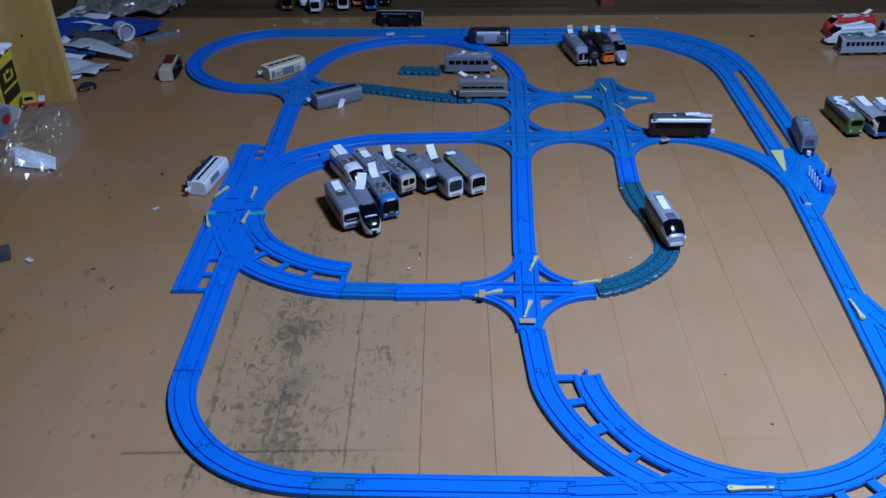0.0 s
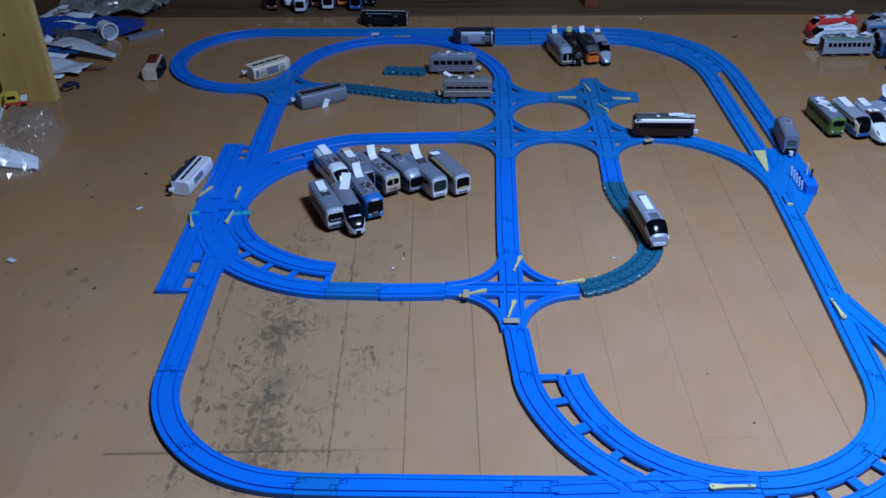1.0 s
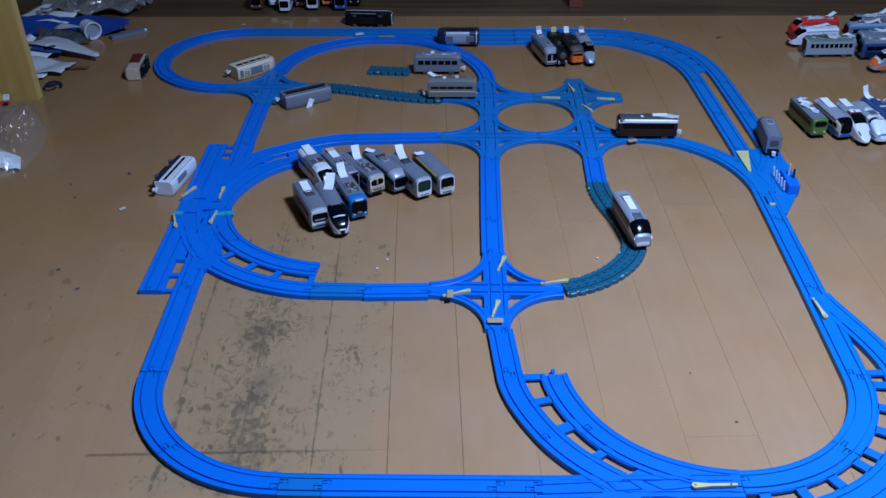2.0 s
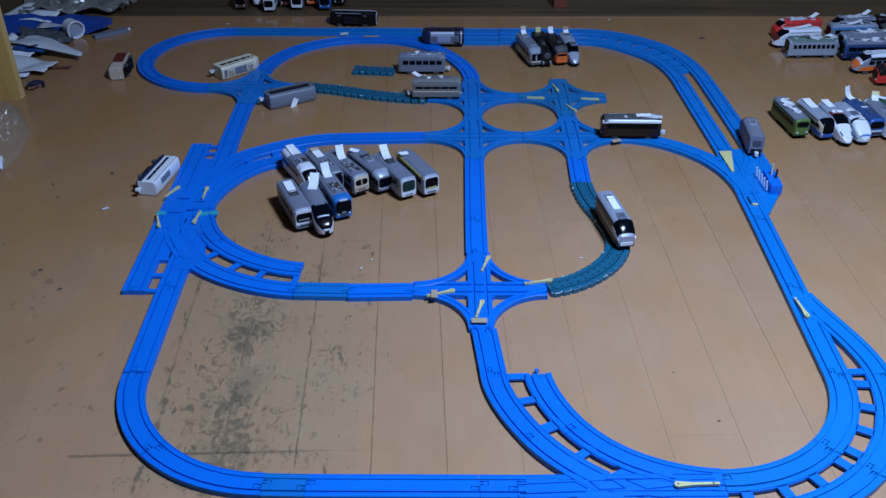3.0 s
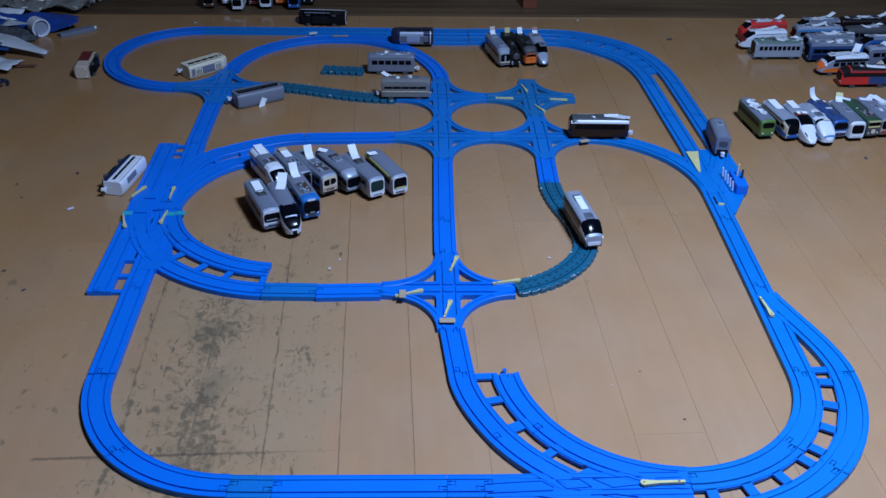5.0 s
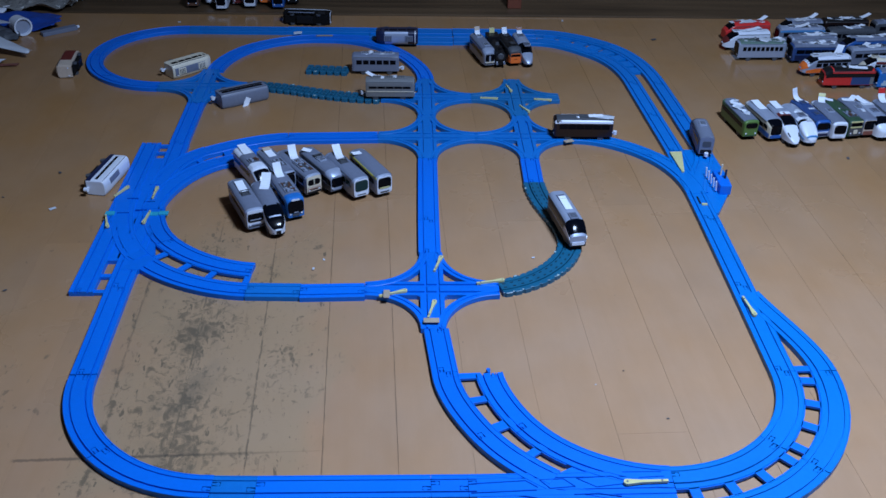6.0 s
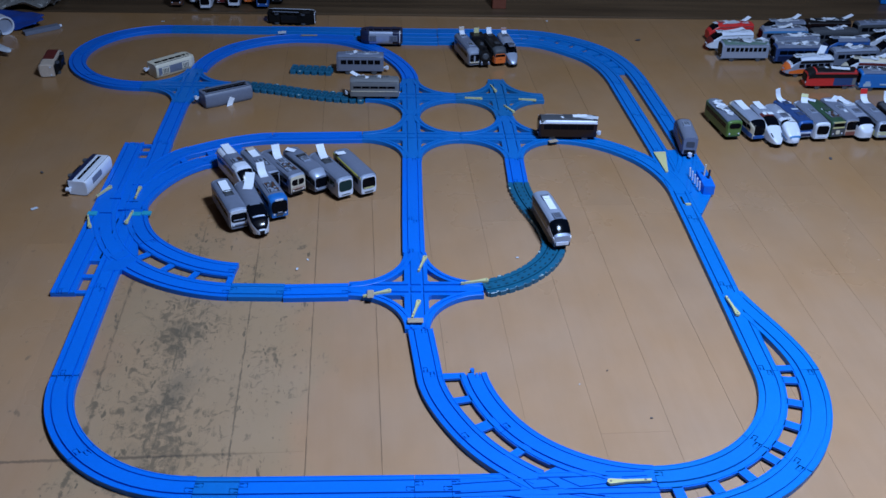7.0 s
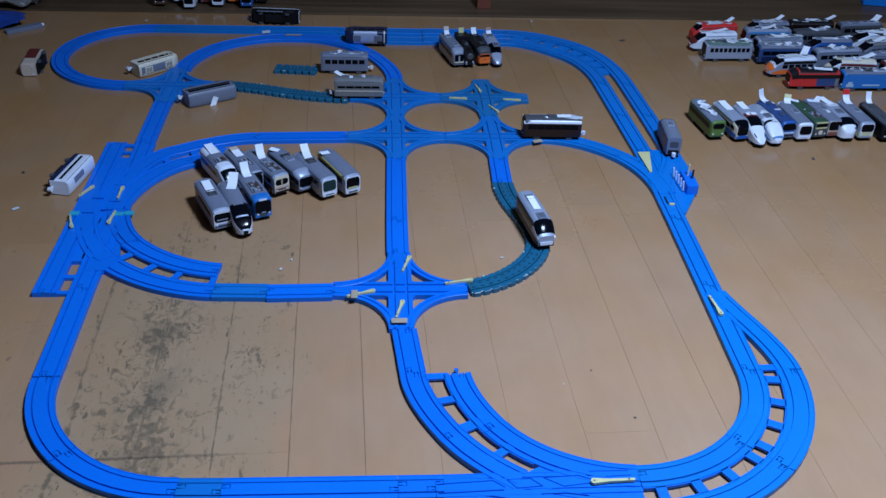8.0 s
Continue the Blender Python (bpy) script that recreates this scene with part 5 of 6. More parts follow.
# parked heap on the right, farther: cars lie across, packed row behind row
HEAP = [
    (0.880, 2.322, 184, "grey green toy commuter car with dark windows", M_SILVER, M_TGREEN, "flat", dict(windows=9, front=M_BLACK, slip=(-0.22, 5, 30, 0.030))),
    (1.009, 2.305, 183, "dark blue toy car with grey roof in parked heap", M_DBLUE, M_GREY, "flat", dict(front=M_BLACK, slip=(0.1, 6, 10, 0.04), gap=0.004, band=M_NAVY)),
    (1.006, 2.225, 187, "silver toy express car with orange nose in heap", M_SILVER, M_WHITE, "duck", dict(front=M_ORANGE, band=M_ORANGE, stripe=M_BLACK, nosew=0.24, extra=(("nose_stripe", M_WHITE, 0.86, 0.90, 0.30, 0.70),))),
    (1.034, 2.150, 185, "red and blue toy locomotive with black roof in heap", M_RED, M_BLACK, "round", dict(windows=0, half=M_DBLUE, span=(0.012, 0.97), torn=3, extra=(("window_band", M_BLACK, 0.012, 0.97, 0.205, 0.30), ("window_band", M_BLACK, 0.012, 0.97, 0.70, 0.795), ("front_hood", M_BLACK, 0.86, 0.99, 0.295, 0.705), ("rear_trim", M_OLIVE, 0.012, 0.085, 0.02, 0.20)))),
    (1.159, 2.142, 184, "blue toy car with pale printed side", M_VIVID, M_GREY, "flat", dict(slip=(-0.25, 10, 20, 0.03), windows=0, extra=(("print", M_FADEBLUE, 0.78, 0.93, 0.03, 0.10), ("print", M_FADEBLUE, 0.81, 0.90, 0.10, 0.15), ("print", M_FADEBLUE, 0.25, 0.60, 0.06, 0.09)))),
    (0.862, 2.392, 190, "white and red toy express car in heap", M_WHITE, M_WHITE, "duck", dict(front=M_DRED, slip=(0.0, 8, 12, 0.04))),
    (0.883, 2.457, 186, "red toy express car with paper slip in heap", M_RED, M_RED, "slant", dict(slip=(-0.2, 25, 20, 0.036))),
    (1.029, 2.480, 186, "white toy car with black stripe in heap", M_SILVER, M_GREY, "duck", dict(stripe=M_BLACK, slip=(-0.15, 28, 20, 0.036))),
    (1.014, 2.425, 183, "grey toy car with blue stripe in heap", M_GREY, M_SILVER, "flat", dict(stripe=M_SKYBLUE)),
    (1.024, 2.365, 184, "silver toy car with pale blue band in heap", M_SILVER, M_GREY, "flat", dict(band=M_FADEBLUE, slip=(0.1, 4, 0, 0.04))),
    (1.154, 2.490, 184, "dark maroon toy car with black roof in heap", M_DBROWN, M_BLACK, "flat", dict(slip=(-0.25, 25, 10, 0.04))),
    (1.144, 2.420, 181, "dark grey toy car with paper slip in heap", M_DGREY, M_DGREY, "flat", dict(slip=(-0.1, 5, 30, 0.03))),
    (1.149, 2.355, 186, "navy and blue toy express car in heap", M_CARBLUE, M_GREY, "duck", dict(front=M_NAVY, slip=(-0.2, 5, 10, 0.04))),
    (1.144, 2.285, 183, "grey blue toy car with paper slip in heap", M_GREY, M_SILVER, "flat", dict(slip=(0.2, 6, 40, 0.03))),
    (1.149, 2.215, 178, "white and red toy car in parked heap", M_WHITE, M_CREAM, "duck", dict(stripe=M_DRED, front=M_CREAM)),
    (1.284, 2.480, 183, "dark grey toy car with roof domes in heap", M_DGREY, M_GREY, "flat", dict(units=4)),
    (1.279, 2.410, 186, "white bullet toy car with black nose in heap", M_WHITE, M_WHITE, "bullet", dict(front=M_BLACK)),
    (1.274, 2.340, 188, "black nosed toy express car in heap", M_GREY, M_OLIVE, "duck", dict(front=M_BLACK)),
    (1.279, 2.265, 184, "grey toy car with curled paper slip in heap", M_GREY, M_GREY, "flat", dict(slip=(0.0, 20, 60, 0.03))),
    (1.284, 2.200, 182, "dark red toy car with white roof in heap", M_DRED, M_WHITE, "flat", dict()),
    (1.286, 2.132, 185, "blue toy car at end of heap", M_CARBLUE, M_CARBLUE, "flat", dict()),
]
rh = random.Random(21)
for hx, hy, ha, text, cb, crf, nz, more in HEAP:
    more.setdefault("slip", (rh.uniform(-0.3, 0.2), rh.uniform(4, 30), rh.uniform(-60, 60), rh.uniform(0.032, 0.050), 0.016))
    car(hx, hy, ha + rh.uniform(-4, 4), text, cb, crf, nz, torn=rh.randint(4, 8) if "torn" not in more else more.pop("torn"), panto=(rh.uniform(-0.2, 0.2),) if nz == "flat" else False, **more)
# parked on the wooden step
for i, (text, cb, crf, nz, fr) in enumerate((("brown toy car parked on the wooden step", M_BROWN, M_BROWN, "flat", None), ("white and blue toy car on wooden step", M_WHITE, M_CARBLUE, "duck", None),
        ("white toy bullet car on wooden step", M_WHITE, M_NAVY, "round", None), ("white and red toy car on wooden step", M_WHITE, M_BLACK, "flat", M_DRED),
        ("grey toy car parked on the wooden step", M_GREY, M_GREY, "flat", M_WHITE), ("orange fronted toy car on wooden step", M_BROWN, M_BLACK, "flat", M_ORANGE),
        ("blue toy car with white front trim on step", M_CARBLUE, M_NAVY, "flat", M_CARBLUE), ("black toy locomotive parked on wooden step", M_BLACK, M_BLACK, "flat", None))):
    car(-0.582 + (0, 0.044, 0.081, 0.121, 0.155, 0.193, 0.232, 0.267)[i], (2.705, 2.728, 2.685, 2.730, 2.705, 2.738, 2.700, 2.740)[i], -88, text, cb, crf, nz, z=0.005, front=fr)
# tipped cars
car(-0.562, 1.668, 80, "white toy car with navy underside lying on its side", M_WHITE, M_WHITE, "flat", side=-1, hook=True, L=0.110, W=0.031, H=0.046, windows=5, gap=0.004, wa=(0.150, 0.205), units=0, extra=(("skirt", M_NAVY, 0.01, 0.99, 0.0, 0.088), ("skirt", M_NAVY, 0.01, 0.99, 0.912, 1.0), ("roof_mark", M_GREY, 0.20, 0.55, 0.42, 0.50)))
car(-0.362, 2.044, 31, "grey toy car lying on its side with torn paper", M_GREY, M_GREY, "flat", side=-1, windows=6, gap=0.002, extra=(("dark_side", M_BLACK, 0.04, 0.95, 0.10, 0.15),), hook=True, units=0, L=0.110, slip=(0.05, 20, 60, 0.026))
car(-0.071, 2.216, 180, "grey toy carriage with open windows and white coupler", M_GREY, M_GREY, "flat", L=0.110, windows=6, hook=True, screen=False, units=3, torn=3)
car(-0.786, 2.217, 275, "beige toy car with dark red stripe lying tipped over", M_BUFF, M_BUFF, "flat", side=-1, L=0.098, W=0.031, H=0.044, windows=0, screen=False, units=0, extra=(("red_side", M_DRED, 0.02, 0.62, 0.06, 0.34),))
car(-0.512, 2.214, 43, "cream toy car with printed sides lying tipped over", M_CREAM, M_CREAM, "round", side=-1, hook=True, L=0.106, windows=5, top=M_GREY, torn=2)
car(-0.022, 2.398, 180, "navy toy locomotive with beige roof lying on track", M_NAVY, M_SILVER, "round", side=1, z=0.009, L=0.104, windows=4, span=(0.24, 0.80), torn=3, extra=(("end_trim", M_WHITE, 0.06, 0.08, 0.33, 0.67),))
lying = car(-0.262, 2.556, -4, "black toy locomotive with white front lying tipped over", M_MATTBLACK, M_MATTBLACK, "flat", side=1, front=M_WHITE, windows=0, stripe=M_WHITE, H=0.044, L=0.124, W=0.032)
for k, wx in enumerate((-0.042, -0.022, -0.002, 0.018)):
    for sy in (-1, 1):
        part("driving_wheel", rod(bmesh.new(), (wx, sy * 0.0148, 0.0085), (wx, sy * 0.0168, 0.0085), 0.0085, 16), M_MATTBLACK, lying)
for sy in (-1, 1):
    part("coupling_rod", box(bmesh.new(), -0.046, 0.022, sy * 0.0178 - 0.0006, sy * 0.0178 + 0.0006, 0.0065, 0.0085), M_SILVER, lying, "pale coupling rod")
    part("cylinder", rod(bmesh.new(), (0.032, sy * 0.0155, 0.0100), (0.050, sy * 0.0155, 0.0100), 0.0052, 12), M_BLACK, lying)
# running trains, standing where they pass
car(0.366, 1.8535, 179, "black toy car with white roof edges on blue track", M_DBROWN, M_DGREY, "flat", z=0.0065, hook=True, slip=(0.02, 3, 0, 0.04), torn=4, gap=0.002, windows=6, units=1, extra=(("roof_edge", M_WHITE, 0.01, 0.99, 0.295, 0.385), ("roof_edge", M_WHITE, 0.01, 0.99, 0.615, 0.705)))
car(0.6045, 1.821, 86, "grey toy end car with rounded roof on blue track", M_GREY, M_GREY, "duck", z=0.0065, hook=True, windows=6, units=1, tail=True, W=0.031)
car(0.282, 1.476, -80, "silver white toy express car running on teal track", M_SILVER, M_SILVER, "slant", z=0.0065, stripe=M_BLACK, band=M_BLACK, slip=(0.05, 3, 0, 0.045), L=0.128, gap=0.0, windows=6, span=(0.012, 0.76), ws=(0.80, 0.97, 0.31), extra=(("nose_edge", M_WHITE, 0.80, 0.995, 0.255, 0.30), ("nose_edge", M_WHITE, 0.80, 0.995, 0.70, 0.745)), fline=((M_WHITE, 0.0125, 0.0185, 0.34),))
car(-0.034, 2.053, 0, "grey beige toy carriage with slit windows on track", M_OLIVE, M_OLIVE, "flat", z=0.0065, L=0.108, hook=True, windows=5, gap=0.006, wa=(0.185, 0.235), slip=(-0.25, 20, -30, 0.03), units=3, torn=4, extra=(("lining", M_CREAM, 0.02, 0.98, 0.115, 0.13), ("lining", M_CREAM, 0.02, 0.98, 0.87, 0.885)))

# ---- things along the left and far edges ----
def crumple(name, m, label, category, w, d, amp, material, seed, n=14, fine=1.0, taper=0.0):
    """A loose, creased sheet."""
    r = random.Random(seed)
    bm = bmesh.new()
    ox, oy = r.random() * 50, r.random() * 50
    g = []
    for i in range(n + 1):
        row = []
        for j in range(n + 1):
            u, v = (i / n - 0.5), (j / n - 0.5)
            p = Vector((u * w * 9 + ox, v * d * 9 + oy, 0.3))
            z = amp * (abs(noise.noise(p)) + fine * (0.45 * abs(noise.noise(p * 2.7)) + 0.2 * abs(noise.noise(p * 6.0))))
            k = 1 + 0.16 * noise.noise(Vector((u * 4 + ox, v * 4, oy)))
            row.append(bm.verts.new((u * w * k, v * d * k * (1 - taper * (u + 0.5)), 0.001 + z)))
        g.append(row)
    for i in range(n):
        for j in range(n):
            bm.faces.new((g[i][j], g[i + 1][j], g[i + 1][j + 1], g[i][j + 1]))
    me = finish(name, bm, material, fine < 1)
    ob = new(name, me)
    ob.matrix_basis = m
    sol = ob.modifiers.new("thickness", "SOLIDIFY")
    sol.thickness = 0.0006
    return tagged(ob, label, category)


# tall pine panel of a shelf
panel = thing("shelf_panel", pose(-0.969, 2.064, 0, 0, 0, 179) @ pose(0, 0, 0, 0, 2, 0), "tall yellowish pine shelf side panel leaning slightly", "shelf")
part("board", box(bmesh.new(), 0.0, 0.30, -0.011, 0.011, -0.0005, 0.9, 0.0015), M_PINE, panel)
part("edge_band", box(bmesh.new(), -0.0015, -0.0002, -0.0105, 0.0105, 0.001, 0.899), wood("pine_edge", (0.50, 0.33, 0.12), (0.62, 0.45, 0.2), 10, (1, 1, 0.05)), panel)
part("dowel", rod(bmesh.new(), (0.075, 0.0108, 0.16), (0.075, 0.0122, 0.16), 0.003, 10), M_BLACK, panel)

# yellow box with printed machine, and what leans and lies beside it
M_BOXY = mat("yellow_card", (0.58, 0.46, 0.06), 0.55, vary=0.08)
ybox = thing("cardboard_box", pose(-1.080, 2.001, 0, 0, 0, -88), "yellow cardboard box with a black printed panel", "box")
part("carton", box(bmesh.new(), -0.050, 0.048, -0.05, 0.0, 0, 0.128, 0.0015), M_BOXY, ybox)
part("printed_panel", box(bmesh.new(), -0.043, 0.042, 0.0002, 0.0010, 0.030, 0.108), M_BLACK, ybox, "black printed panel")
bm = bmesh.new()
for bx0, bx1, bz0, bz1 in ((-0.028, 0.018, 0.073, 0.078), (-0.028, -0.019, 0.073, 0.092), (0.009, 0.018, 0.073, 0.096), (-0.012, 0.003, 0.090, 0.097), (-0.040, 0.034, 0.056, 0.061)):
    box(bm, bx0, bx1, 0.0009, 0.0015, bz0, bz1)
part("print", bm, M_BOXY, ybox, "yellow printed shapes")
crumple("paper_scrap", pose(-1.096, 2.012, 0.128), "white crumpled tissue lying on the yellow box", "paper", 0.06, 0.05, 0.03, M_PAPER, 3)
mag = thing("magazine", pose(-1.0844, 1.8687, 0.0035, 0, 0, 152) @ pose(0, 0, 0, 35), "pale printed booklet leaning against the yellow box", "booklet")
part("cover", box(bmesh.new(), -0.070, 0.070, -0.004, 0.0, 0.0, 0.074, 0.0006), M_FADED, mag)
part("picture", plate(bmesh.new(), [(0.027 * math.cos(radians(a)) - 0.030, 0.036 + 0.033 * math.sin(radians(a))) for a in range(0, 360, 20)], 0, 0.0006), M_SILVER, mag)
mag.children[-1].matrix_basis = pose(0, 0.0012, 0, 90)
part("picture", plate(bmesh.new(), [(0.012 * math.cos(radians(a)) - 0.040, 0.044 + 0.012 * math.sin(radians(a))) for a in range(0, 360, 20)], 0, 0.0012), M_RED, mag)
mag.children[-1].matrix_basis = pose(0, 0.0016, 0, 90)


def toy_car(m, label, body, low):
    """A stubby toy van: red chassis, yellow cabin, white bonnet."""
    ob = thing("toy_car", m, label, "toy car")
    part("chassis", box(bmesh.new(), -0.024, 0.024, -0.0135, 0.0135, 0.005, 0.0135, 0.0015), low, ob, "red chassis")
    bm = bmesh.new()
    lo = [bm.verts.new(v) for v in ((-0.0235, -0.013, 0.0137), (0.010, -0.013, 0.0137), (0.010, 0.013, 0.0137), (-0.0235, 0.013, 0.0137))]
    hi = [bm.verts.new(v) for v in ((-0.021, -0.0115, 0.034), (0.005, -0.0115, 0.034), (0.005, 0.0115, 0.034), (-0.021, 0.0115, 0.034))]
    bm.faces.new(lo[::-1]), bm.faces.new(hi)
    for i in range(4):
        bm.faces.new((lo[i], lo[(i + 1) % 4], hi[(i + 1) % 4], hi[i]))
    bmesh.ops.bevel(bm, geom=list(bm.edges), offset=0.0015, segments=2, affect="EDGES")
    part("cabin", bm, body, ob)
    for sy in (-1, 1):
        bm = bmesh.new()
        q = [bm.verts.new((u, sy * (0.0133 - (z - 0.0137) * 0.074), z)) for u, z in ((-0.018, 0.022), (0.002, 0.022), (0.0005, 0.030), (-0.017, 0.030))]
        f = bmesh.ops.extrude_face_region(bm, geom=[bm.faces.new(q)])["geom"]
        bmesh.ops.translate(bm, verts=[v for v in f if isinstance(v, bmesh.types.BMVert)], vec=(0, -sy * 0.0012, 0))
        part("window", bm, M_GLASS, ob)
    part("bonnet", box(bmesh.new(), 0.0102, 0.025, -0.012, 0.012, 0.0137, 0.0215, 0.002), M_WHITE, ob, "white bonnet")
    part("bumper", box(bmesh.new(), -0.0275, -0.0242, -0.012, 0.012, 0.005, 0.010, 0.001), M_WHITE, ob)
    for wx in (-0.015, 0.015):
        for sy in (-1, 1):
            part("wheel", rod(bmesh.new(), (wx, sy * 0.0110, 0.0055), (wx, sy * 0.0150, 0.0055), 0.0055, 14), M_BLACK, ob)
    return ob


toy_car(pose(-1.048, 2.027, 0, 0, 0, 20) @ Matrix.Scale(0.97, 4), "small yellow and red toy car by the panel", M_BOXY, M_RED)


# loose papers, sheets and rubbish beside the panel
M_BSHEET = mat("blue_sheet", (0.010, 0.060, 0.34), 0.35, vary=0.15, scale=30)
crumple("plastic_sheet", pose(-1.045, 2.505, 0.0, 0, 0, 6), "crumpled bright blue plastic sheet on the floor", "sheet", 0.29, 0.10, 0.035, M_BSHEET, 11, 26, fine=0.45)
crumple("plastic_sheet", pose(-0.945, 2.520, 0.0, 0, 0, 40), "torn blue plastic scrap beside the cup", "sheet", 0.05, 0.03, 0.016, M_BSHEET, 31, 8, fine=0.4, taper=0.4)
crumple("plastic_bag", pose(-1.030, 2.660, 0.005, 0, 0, 4), "greyish translucent plastic bag lying on wooden step", "bag", 0.28, 0.18, 0.050, mat("grey_film", (0.170, 0.170, 0.170), 0.22, vary=0.25, scale=30), 12, 30, taper=0.35)
crumple("paper_sheet", pose(-0.985, 2.735, 0.050, 0, 0, 6), "white paper strip lying over the plastic bag", "paper", 0.12, 0.035, 0.014, M_FADED, 33, 10, fine=0.2)
crumple("paper_sheet", pose(-1.125, 2.585, 0.016, 0, 0, -14), "white paper sheet lying near the panel", "paper", 0.15, 0.15, 0.02, M_PAPER, 13, fine=0.1, taper=0.25)
crumple("cloth", pose(-1.035, 2.420, 0.0, 0, 0, 10), "dark grey crumpled cloth among papers", "cloth", 0.13, 0.055, 0.034, M_DGREY, 14, 18)
crumple("paper_sheet", pose(-1.025, 2.462, 0.026, 0, 0, -10), "pale grey paper scrap on blue sheet", "paper", 0.09, 0.045, 0.012, M_FADED, 20, 8, fine=0.1, taper=0.7)
crumple("paper_sheet", pose(-0.995, 2.335, 0.016, -6, 4, -26), "torn pale paper sheet with a pointed end on floor", "paper", 0.20, 0.095, 0.014, M_FADED, 15, 18, fine=0.10, taper=0.8)
crumple("paper_sheet", pose(-1.070, 2.372, 0.010, 0, 0, -30), "curled white paper strip lying on floor", "paper", 0.14, 0.035, 0.034, M_PAPER, 17, fine=0.15)
crumple("packet", pose(-1.040, 2.318, 0.016, 0, 0, 2), "small blue packet between papers", "packet", 0.075, 0.040, 0.014, mat("blue_packet", (0.015, 0.075, 0.28), 0.4), 18, 10)
crumple("paper_scrap", pose(-1.026, 2.312, 0.032, 0, 0, 20), "small white scrap lying on the blue packet", "paper", 0.026, 0.018, 0.010, M_PAPER, 34, 6)
crumple("paper_sheet", pose(-1.065, 2.285, 0.008, 0, 0, 70), "folded white paper lying beside the panel", "paper", 0.12, 0.07, 0.026, M_PAPER, 35, 12, fine=0.15)
crumple("paper_sheet", pose(-1.030, 2.232, 0.006, 0, 0, -8), "rounded white paper sheet lying on floor", "paper", 0.150, 0.105, 0.022, M_FADED, 16, fine=0.08, taper=0.3)
crumple("paper_sheet", pose(-1.045, 2.190, 0.003, 0, 0, 12), "small rounded white card lying by the panel", "paper", 0.085, 0.060, 0.010, M_PAPER, 36, 10, fine=0.06)
crumple("paper_strip", pose(-0.945, 2.240, 0.001, 0, 0, 4), "thin reddish brown strip beside the papers", "paper", 0.055, 0.016, 0.006, M_MAROON, 19, 6)


def cup():
    ob = thing("plastic_cup", pose(-0.980, 2.458, 0.0235, 0, 0, -48) @ pose(0, 0, 0, 0, 90, 0), "white plastic cup lying on its side", "cup")
    bm = bmesh.new()
    prof = [(r * 0.86, z * 0.9) for r, z in ((0.0, -0.024), (0.021, -0.024), (0.0245, -0.020), (0.027, 0.024), (0.0262, 0.0245), (0.0225, 0.0235), (0.0220, 0.0150), (0.0, 0.0150))]
    n = 28
    rings = [[bm.verts.new((r * math.cos(2 * math.pi * i / n), r * math.sin(2 * math.pi * i / n), z)) for i in range(n)] for r, z in prof[1:-1]]
    for a, b in zip(rings, rings[1:]):
        for i in range(n):
            bm.faces.new((a[i], a[(i + 1) % n], b[(i + 1) % n], b[i]))
    bm.faces.new(rings[0][::-1]), bm.faces.new(rings[-1])
    part("wall", bm, M_WHITE, ob)
    part("base", rod(bmesh.new(), (0, 0, 0.0128), (0, 0, 0.0142), 0.0186, 24), M_SILVER, ob, "grey recessed base")
    return ob


cup()
slab = thing("grey_bar", pose(-0.888, 2.470, 0, 0, 0, 38), "flat grey plastic bar with a white tip", "bar")
part("bar", box(bmesh.new(), -0.045, 0.045, -0.010, 0.010, 0, 0.010, 0.001), M_GREY, slab)
part("tip", rod(bmesh.new(), (0.045, 0, 0.005), (0.052, 0, 0.005), 0.004, 10), M_WHITE, slab)
loop = thing("cable_end", pose(-0.958, 2.122, 0.004), "short dark blue cord loop beside the panel", "cord")
bm = bmesh.new()
for i in range(14):
    a, b = radians(i * 25), radians(i * 25 + 25)
    rod(bm, (0.016 * math.cos(a), 0.022 * math.sin(a), 0.001 * i), (0.016 * math.cos(b), 0.022 * math.sin(b), 0.001 * i + 0.001), 0.003, 6)
part("cord", bm, M_NAVY, loop)


